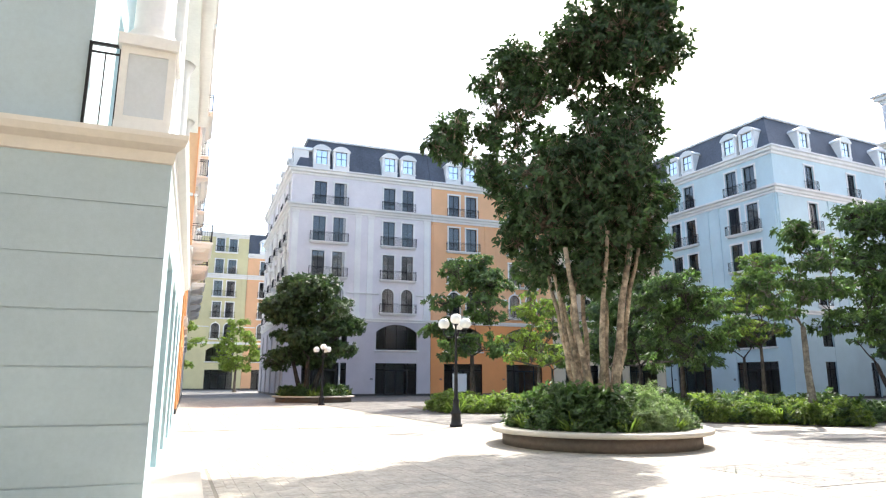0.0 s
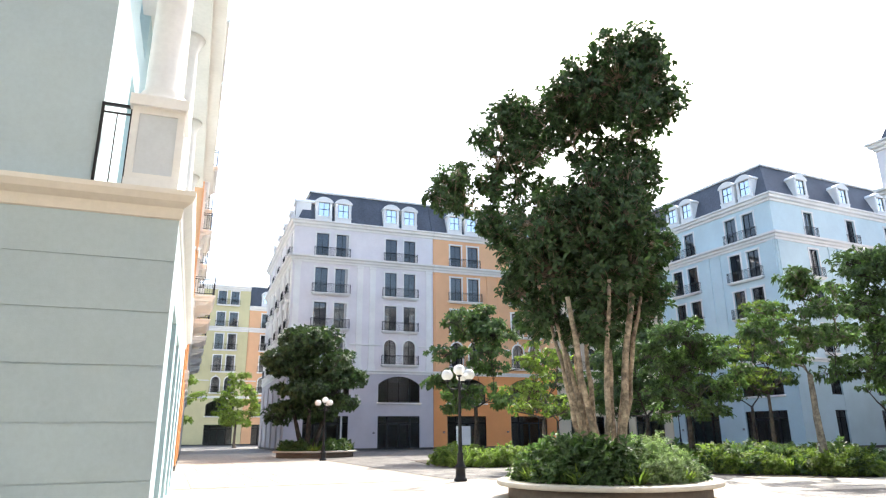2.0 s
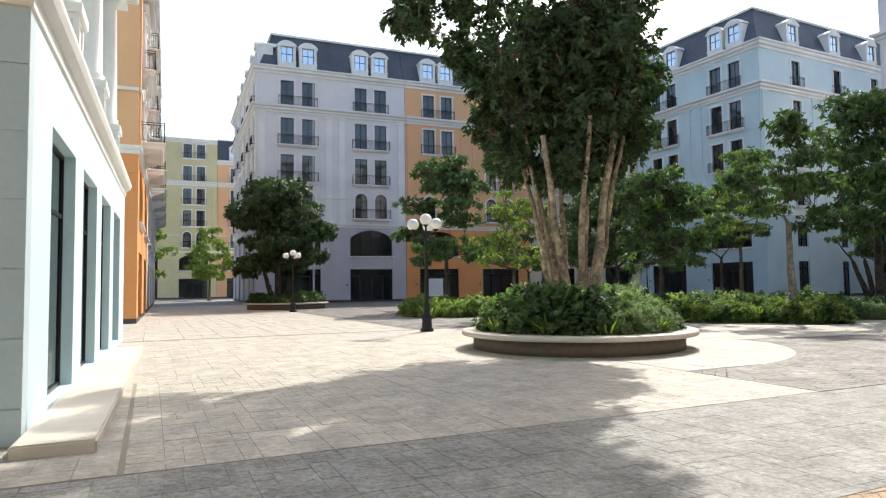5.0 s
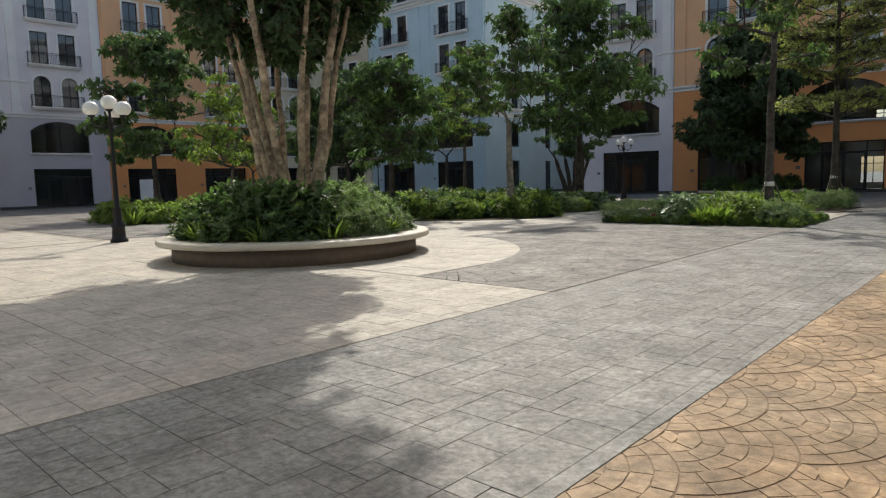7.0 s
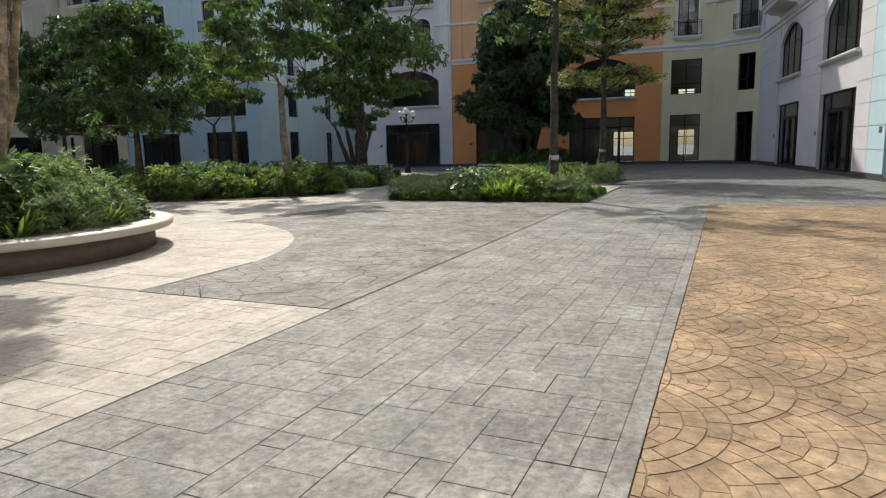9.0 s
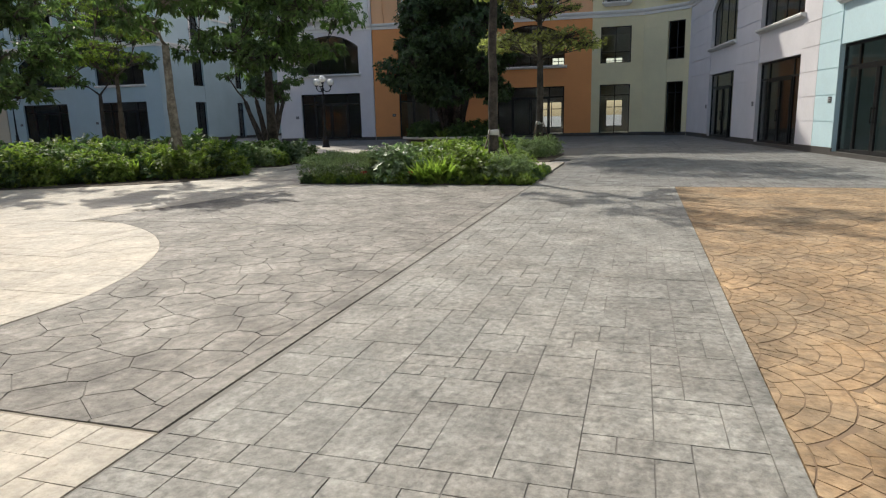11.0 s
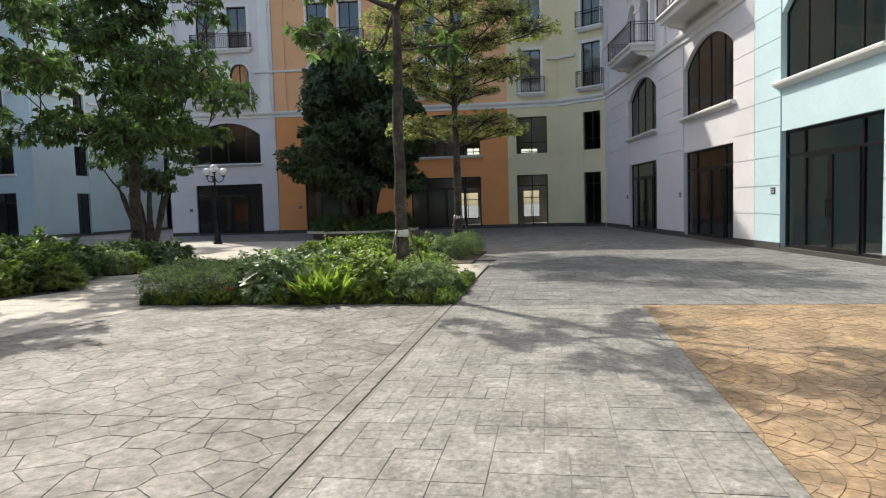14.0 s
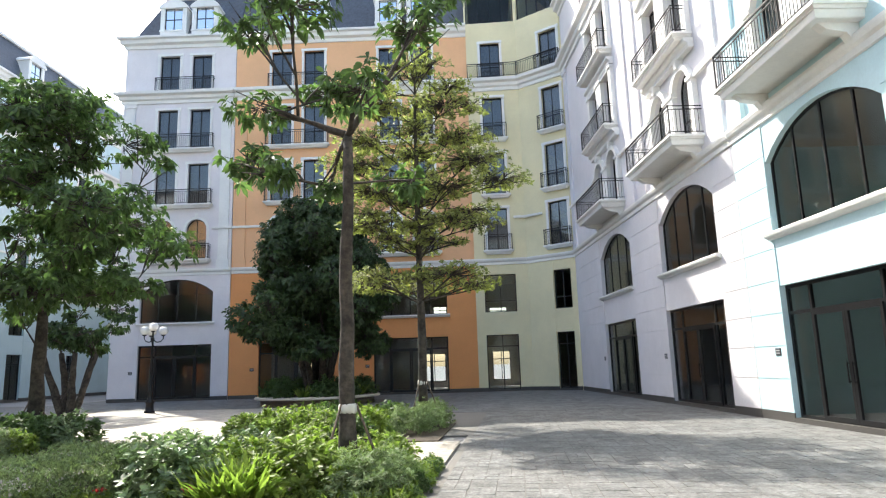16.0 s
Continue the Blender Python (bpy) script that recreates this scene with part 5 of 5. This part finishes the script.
# ---- shrubs ----
def shrub_mesh(kind, seed):
    rs = np.random.RandomState(seed)
    if kind == "strap":
        verts, faces = [], []
        for i in range(48):
            a, l, lean = rs.uniform(0, 2 * math.pi), rs.uniform(0.4, 0.72), rs.uniform(0.3, 1.15)
            w, o = rs.uniform(0.04, 0.07), rs.uniform(0, 0.22)
            ca, sa = math.cos(a), math.sin(a)
            k0 = len(verts)
            for k in range(4):
                u = k / 3
                rad, z = o + l * lean * u, l * (u - 0.45 * lean * u * u)
                ww = w * (1 - u * 0.95) * (0.7 + u * 0.6)
                verts += [(rad * ca - sa * ww, rad * sa + ca * ww, z), (rad * ca + sa * ww, rad * sa - ca * ww, z)]
            faces += [(k0 + 2 * k, k0 + 2 * k + 1, k0 + 2 * k + 3, k0 + 2 * k + 2) for k in range(3)]
        return np_mesh("foliage", verts, faces, M["leaf_light"])
    if kind == "hedge":
        n = 7500
        c = rs.uniform(-1, 1, size=(n, 3))
        ax = rs.randint(0, 3, size=n)
        side = rs.uniform(0.8, 1.02, size=n)
        c[np.arange(n), ax] = np.where(ax == 2, side, np.sign(c[np.arange(n), ax]) * side)
        c[:, 2] -= 0.25 * np.maximum(0, np.max(np.abs(c[:, :2]), axis=1) - 0.6)
        wave = 0.05 * np.sin(c[:, 0] * 4 + seed) + 0.05 * np.cos(c[:, 1] * 5 + seed)
        c = c * (0.62, 0.95, 0.34) + (0, 0, 0.33) + rs.normal(size=(n, 3)) * 0.03
        c[:, 2] += wave * (c[:, 2] > 0.3)
        v, f = leaf_arrays(c, 0.085, 0.24, rs, 0.0, -0.9)
        return np_mesh("foliage", v, f, M["leaf_silver"])
    # shoots over a lumpy dome: number, leaves a shoot, leaf length, width, paint, radius
    count, per, size, asp, material, r = {"bush": (200, 11, 0.155, 0.42, "leaf_bed", 0.66), "pale_bush": (230, 10, 0.125, 0.5, "leaf_pale_gloss", 0.74), "puff": (420, 14, 0.08, 0.24, "leaf_silver", 0.54), "broad": (110, 12, 0.13, 0.42, "leaf_bed", 0.48), "silver": (260, 14, 0.085, 0.24, "leaf_silver", 0.46), "dark": (115, 12, 0.13, 0.42, "leaf", 0.48), "white": (110, 10, 0.13, 0.5, "leaf_pale_gloss", 0.48), "light": (110, 12, 0.13, 0.4, "leaf_light", 0.48)}[kind]
    d = unit(rs.normal(size=(count, 3)))
    d[:, 2] = np.abs(d[:, 2])
    wob = 1 + 0.2 * np.sin(d[:, :1] * 5 + seed) * np.cos(d[:, 1:2] * 6 + seed * 2) + rs.normal(size=(count, 1)) * 0.09
    tips = d * wob * r * rs.uniform(0.55, 1.0, size=(count, 1)) ** 0.4 * (1.1, 1.1, 1.25) + (0, 0, 0.08)
    v, f = rosette_arrays(tips, d + (0, 0, 0.7), per, size, asp, rs, 0.15, (0.5, 1.5), 0.9)
    return np_mesh("foliage", v, f, M[material])


SHRUB_WORDS = {"hedge": "clipped low silver-green hedge at the edge of the bed", "bush": "large bright green bush with pointed glossy leaves", "pale_bush": "large bush with glossy leaves painted pale for their highlights", "puff": "round silver-green bush with fine leaves", "broad": "glossy green shrub in the planted bed", "silver": "fine-leaved silver-green shrub in the planted bed", "dark": "dark green shrub in the planted bed", "white": "leafy shrub in the planted bed, painted pale for leaf highlights", "light": "bright yellow-green shrub in the planted bed", "strap": "clump of yellow-green strap leaves in the bed"}
shrub_rnd = random.Random(77)


def shrub(kind, x, y, z=0.02, s=1.0):
    me = cached(("shrub", kind, shrub_rnd.randint(0, 2)), lambda: shrub_mesh(kind, shrub_rnd.randint(0, 999)))
    t = tagged(new("shrub", me), SHRUB_WORDS[kind], "shrub", "bed shrubs")
    t.matrix_basis = pose(x, y, z, 0, 0, shrub_rnd.uniform(0, 360)) @ Matrix.Diagonal((s, s, s * shrub_rnd.uniform(0.85, 1.1), 1))


def bed(pts, name_label):
    bed_plane("planting_bed", pts, 0.014, "soil", name_label)


def fill(x0, x1, y0, y1, step, kinds, s=1.0, z=0.02):
    y = y0
    while y <= y1:
        x = x0
        while x <= x1:
            shrub(shrub_rnd.choice(kinds), x + shrub_rnd.uniform(-0.25, 0.25) * step, y + shrub_rnd.uniform(-0.25, 0.25) * step, z, s * shrub_rnd.uniform(0.8, 1.2))
            x += step
        y += step


bed([(21.29, 8.12), (25.0, 8.12), (25.2, 14.1), (21.29, 14.0)], "near planted bed beside the grey walk")
bed([(28.8, 8.6), (33.4, 8.6), (35, 14.5), (28.8, 14.5)], "small planted bed round the staked tree")
bed([(18.6, 22.8), (20.3, 19.3), (21.4, 17.8), (23.4, 17.2), (24.0, 17.6), (26.0, 19.4), (27.0, 17.9), (31.0, 18.4), (31.2, 21.5), (28.5, 30), (20, 33)], "large planted bed under the street trees")
bed([(12.6, 33), (16, 30.6), (22, 30), (26, 36), (24, 42), (14, 42)], "planted bed round the far street trees")
# near bed, planted in drifts
def plant(kind, x, y, s=1.0, turn=0.0, z=0.02):
    me = cached(("plant", kind, round(s * 7) % 3), lambda: shrub_mesh(kind, int(s * 100) + 3))
    t = tagged(new("shrub", me), SHRUB_WORDS[kind], "shrub", "bed shrubs")
    t.matrix_basis = pose(x, y, z, 0, 0, turn) @ Matrix.Diagonal((s, s, s * 0.88, 1))


for kind, x, y, sc, turn in (
        ("hedge", 21.95, 13.1, 1.0, 2), ("hedge", 23.2, 13.2, 1.05, -3), ("pale_bush", 22.0, 11.55, 1.05, 10), ("pale_bush", 23.1, 12.0, 0.95, 80), ("bush", 23.2, 11.0, 0.9, 120),
        ("bush", 22.05, 9.65, 1.0, 40), ("bush", 23.2, 9.3, 0.85, 200), ("puff", 21.85, 8.75, 1.0, 0), ("puff", 22.7, 8.6, 0.9, 60), ("puff", 24.2, 12.9, 0.9, 90),
        ("bush", 24.2, 10.2, 0.95, 10), ("bush", 24.4, 9.0, 0.8, 70), ("pale_bush", 24.3, 11.4, 0.9, 30)):
    plant(kind, x, y, sc, turn)
for k in range(9):
    shrub("strap", 21.6 + 0.38 * (k % 3), 10.25 + 0.24 * (k // 3), 0.02, 1.15)
for k in range(14):
    shrub("strap", 21.36 + shrub_rnd.uniform(0, 0.12), 8.25 + k * 0.41, 0.02, 0.5)
for k in range(34):
    if k < 18:
        x, y = 21.32 + shrub_rnd.uniform(0, 0.1), 8.2 + k * 0.33
    else:
        x, y = 21.5 + (k - 18) * 0.22, 8.17 + shrub_rnd.uniform(0, 0.08)
    shrub(("broad", "light", "dark")[k % 3], x, y, 0.0, shrub_rnd.uniform(0.28, 0.42))
for x, y in ((21.45, 12.25), (21.42, 11.0)):
    b = bmesh.new()
    for k in range(6):
        a = k * math.pi / 3
        tube(b, [(0, 0, 0.2), (0.05 * math.cos(a), 0.05 * math.sin(a), 0.26), (0.09 * math.cos(a), 0.09 * math.sin(a), 0.25)], [0.012, 0.03, 0.006], 5)
    tube(b, [(0, 0, 0), (0, 0, 0.22)], [0.008, 0.008], 5)
    tagged(new("flower", mesh_of("flower", b, M["flower"])), "small red flower at the bed's edge", "flower").location = (x, y, 0.03)
for kind, x, y, sc, turn in (("bush", 29.6, 12.6, 0.85, 0), ("bush", 29.5, 11.4, 0.85, 50), ("bush", 29.7, 13.7, 0.82, 130), ("puff", 30.4, 9.6, 1.05, 0), ("puff", 31.4, 9.2, 1.1, 40), ("puff", 32.9, 9.3, 1.15, 80), ("bush", 30.6, 11.0, 0.85, 220)):
    plant(kind, x, y, sc, turn)
fill(29.2, 34.6, 10.6, 14.0, 0.9, ("broad", "dark", "light"), 0.88)
for k in range(16):
    u = k / 15
    shrub(("broad", "strap", "dark", "light")[k % 4], 19.4 + 4.2 * u, 22.6 - 4.9 * u, 0.02, 1.15)
    shrub(("dark", "broad", "broad", "dark")[k % 4], 20.3 + 4.2 * u, 23.2 - 4.9 * u, 0.02, 1.35)
    shrub(("dark", "white", "broad", "dark")[k % 4], 21.3 + 4.6 * u, 24.0 - 4.9 * u, 0.02, 1.4)
fill(22.6, 24.4, 18.3, 20.2, 0.8, ("broad", "dark", "white", "light"), 1.05)
fill(25.0, 26.2, 20.1, 21.0, 0.8, ("broad", "dark"), 1.1)
fill(27.2, 30.6, 18.5, 21.0, 0.85, ("broad", "dark", "white", "light"), 1.05)
plant("puff", 23.6, 17.75, 0.95, 30)
plant("puff", 27.0, 18.6, 1.0, 100)
fill(24.5, 28.6, 21.4, 29, 1.2, ("dark", "broad"), 1.5)
fill(13.2, 23, 31.5, 35.0, 1.0, ("light", "strap", "broad"), 1.4)
# round planter
for k in range(30):
    a = 2 * math.pi * k / 30
    shrub("silver" if -0.2 < math.sin(a - 4.1) < 0.95 and math.sin(a - 4.1) > 0.35 else ("dark" if k % 3 else "strap"), BIG[0] + 2.05 * math.cos(a), BIG[1] + 2.05 * math.sin(a), 0.42, 1.0)
    if k % 2:
        shrub("silver" if math.sin(a - 4.1) > 0.35 else "dark", BIG[0] + 1.35 * math.cos(a), BIG[1] + 1.35 * math.sin(a), 0.45, 1.55)
    if k % 3 == 0:
        shrub("strap", BIG[0] + 2.25 * math.cos(a), BIG[1] + 2.25 * math.sin(a), 0.42, 0.8)
for px, py, pr in ((46.4, 17.0, 2.3), (10.0, 53.5, 2.4)):
    for k in range(14):
        a = 2 * math.pi * k / 14
        shrub(("dark", "strap", "dark")[k % 3], px + pr * math.cos(a), py + pr * math.sin(a), 0.4, 1.4)


# ---- street lamps ----
def street_lamp(x, y, turn):
    t = thing("street_lamp", (x, y, 0), "black cast-iron street lamp with four white globes", "street lamp", "square street lamps")
    b = bmesh.new()
    lathe(b, [(0.24, 0), (0.24, 0.08), (0.19, 0.12), (0.17, 0.42), (0.21, 0.46), (0.2, 0.52), (0.12, 0.62), (0.11, 0.9), (0.13, 0.94), (0.075, 1.02), (0.06, 2.2), (0.075, 2.24), (0.055, 2.3), (0.045, 3.3), (0.08, 3.36), (0.08, 3.44), (0.04, 3.5), (0.035, 3.72), (0.08, 3.76), (0.1, 3.8)], 16)
    part("post", b, M["iron"], t)
    for k in range(3):
        a = radians(turn) + 2 * math.pi * k / 3
        c, s = math.cos(a), math.sin(a)
        b = bmesh.new()
        pts = [(0.04 * c, 0.04 * s, 3.36), (0.2 * c, 0.2 * s, 3.26), (0.38 * c, 0.38 * s, 3.3), (0.48 * c, 0.48 * s, 3.42), (0.48 * c, 0.48 * s, 3.56)]
        tube(b, pts, [0.03, 0.025, 0.025, 0.025, 0.03], 8)
        lathe(b, [(0.03, 3.54), (0.09, 3.57), (0.11, 3.62)], 12, 0.48 * c, 0.48 * s)
        part("arm", b, M["iron"], t)
        b = bmesh.new()
        lathe(b, [(0.02 + 0.2 * math.sin(math.pi * i / 12), 3.79 - 0.2 * math.cos(math.pi * i / 12)) for i in range(13)], 20, 0.48 * c, 0.48 * s)
        part("globe", b, M["globe"], t, "white opal globe")
    b = bmesh.new()
    lathe(b, [(0.02 + 0.2 * math.sin(math.pi * i / 12), 3.99 - 0.2 * math.cos(math.pi * i / 12)) for i in range(13)], 20)
    part("globe", b, M["globe"], t, "white opal globe")


street_lamp(9.15, 22.9, -65)
street_lamp(42.2, 23.8, 40)
street_lamp(8.95, 45.6, -60)
street_lamp(50.2, 57.4, 10)


# ---- stakes round the young trees ----
def stakes(x, y, z, h, n=3):
    t = thing("tree_stakes", (x, y, 0), "weathered wooden stakes tied round a tree trunk", "tree stakes")
    for k in range(n):
        a = 2 * math.pi * k / n + 0.5
        b = bmesh.new()
        limb(b, (0.62 * math.cos(a), 0.62 * math.sin(a), z), (0.13 * math.cos(a), 0.13 * math.sin(a), h), 0.022, 0.018, random.Random(k), 0.01, 6, 2)
        part("stake", b, M["wood"], t)
    b = bmesh.new()
    lathe(b, [(0.13, h - 0.15), (0.145, h - 0.13), (0.15, h - 0.08), (0.145, h - 0.03), (0.13, h)], 12)
    part("wrap", b, M["wrap"], t, "pale cloth wrap")


stakes(22.8, 9.22, 0.02, 1.25)
stakes(32.6, 9.5, 0.02, 1.35)
stakes(30.0, 20.0, 0.02, 1.2)
stakes(23.2, 19.2, 0.02, 1.2)


# ---- white board before the far orange shop ----
board = thing("notice_board", (30.3, 70.2, 0), "plain white board standing before a shop front", "board")
b = bmesh.new()
box(b, -0.9, 0.9, -0.03, 0.03, 0.45, 2.5)
bmesh.ops.bevel(b, geom=list(b.edges), offset=0.02, segments=2, affect="EDGES")
part("panel", b, M["trim"], board)
for x in (-0.8, 0.8):
    b = bmesh.new()
    tube(b, [(x, 0.06, -0.03), (x, 0.06, 2.4)], [0.03, 0.03], 8)
    part("post", b, M["iron"], board)


# ---- weeds in the joint between cream and crazy paving ----
for x, y, h, n in ((8.96, 9.63, 0.2, 6), (9.0, 9.92, 0.1, 4), (9.03, 10.21, 0.06, 3)):
    b, wr = bmesh.new(), random.Random(int(y * 100))
    for k in range(n):
        a = wr.uniform(0, 6.28)
        r, z = wr.uniform(0.02, 0.09), h * wr.uniform(0.45, 1.0)
        tube(b, [(0, 0, -0.004), (0.4 * r * math.cos(a), 0.4 * r * math.sin(a), z * 0.6), (r * math.cos(a), r * math.sin(a), z)], [0.0025, 0.002, 0.001], 4)
    tagged(new("weed", mesh_of("weed", b, M["leaf_dark"])), "thin dark weed growing out of a paving joint", "weed").location = (x, y, 0)


# ---- paving pieces nearest to the walk ----
# plain margins along the strip and the crazy paving, cut by control joints
CUTS = (-3.0, 2.9, 9.0, 15.22, 21.1)
margins = []
for x0, x1 in zip(CUTS, CUTS[1:]):
    margins += [rect(x0 + 0.003, LINE_B + 0.003, x1 - x0 - 0.006, 0.115)]
joined("paving_margins", margins, "grey_far", "smooth grey concrete margins along the strip", 0.0, 0.002)
joined("paving_margins", [rect(x0 + 0.003, LINE_A + 0.012, x1 - x0 - 0.006, 0.17) for x0, x1 in zip(CUTS[2:], CUTS[3:])], "crazy_far", "smooth brown-grey concrete margin beside the crazy paving", 0.0, 0.002)
joined("paving_margins", [rect(21.115, 8.0, 0.17, 2.99), rect(21.115, 11.0, 0.17, 3.0), rect(21.29, 8.0, 3.7, 0.11)], "crazy_far", "smooth concrete edge round the near bed", 0.0, 0.002)
slabs = []
for k, (x0, x1) in enumerate(zip(CUTS, CUTS[1:])):
    nx = round((x1 - x0) / 0.1748)
    slabs += [(x, y, w, hh) for x, y, w, hh in ashlar(x0, LINE_B + 0.12, nx, 17, (x1 - x0) / nx, 31 + k)]
near = [r for r in slabs if 5.2 < r[0] < 12.4]
pieces(strip, near, "grey_stone")
joined("paving_stones", [rect(*r) for r in slabs if not 5.2 < r[0] < 12.4], "grey_far", "grey stamped concrete slabs at both ends of the strip", 0.0012, 0.003)
slabs = ashlar(0.0, LINE_A + 0.004, 23, 35, 0.1696, 32) + ashlar(3.906, LINE_A + 0.004, 30, 35, 0.169, 35)
near = [r for r in slabs if r[1] < 10.4 and r[0] > 2.0]
pieces(cream, near, "cream_stone")
joined("paving_stones", [rect(*r) for r in slabs if not (r[1] < 10.4 and r[0] > 2.0)], "cream_far", "cream stamped concrete slabs before the planter")
cells = []
for poly in crazy(9.005, 15.215, LINE_A + 0.19, 15.2, 0.36, 33) + crazy(15.225, 21.09, LINE_A + 0.19, 15.2, 0.36, 36):
    cx, cy = sum(p[0] for p in poly) / len(poly), sum(p[1] for p in poly) / len(poly)
    d = math.hypot(cx - DISC[0], cy - DISC[1])
    if d < DISC_R + 1.2 and d > 0.1:
        nx, ny = (DISC[0] - cx) / d, (DISC[1] - cy) / d
        poly = clip(poly, nx, ny, nx * DISC[0] + ny * DISC[1] - DISC_R)
    if len(poly) >= 3:
        poly = clip(poly, 0.2, 1, 14.72 + 15.3 * 0.2)
    if len(poly) >= 3 and (cx < 15.3 and cy < 14.8 or cx >= 15.3):
        cells.append(poly)
west = [c for c in cells if sum(p[0] for p in c) / len(c) < 18.2 and sum(p[1] for p in c) / len(c) < 12.6]
pieces(hexes, west[:300], "crazy")
joined("paving_stones", west[300:] + [c for c in cells if c not in west], "crazy_far", "crazy paving stones at the far side of the walk", 0.0015, 0.003)
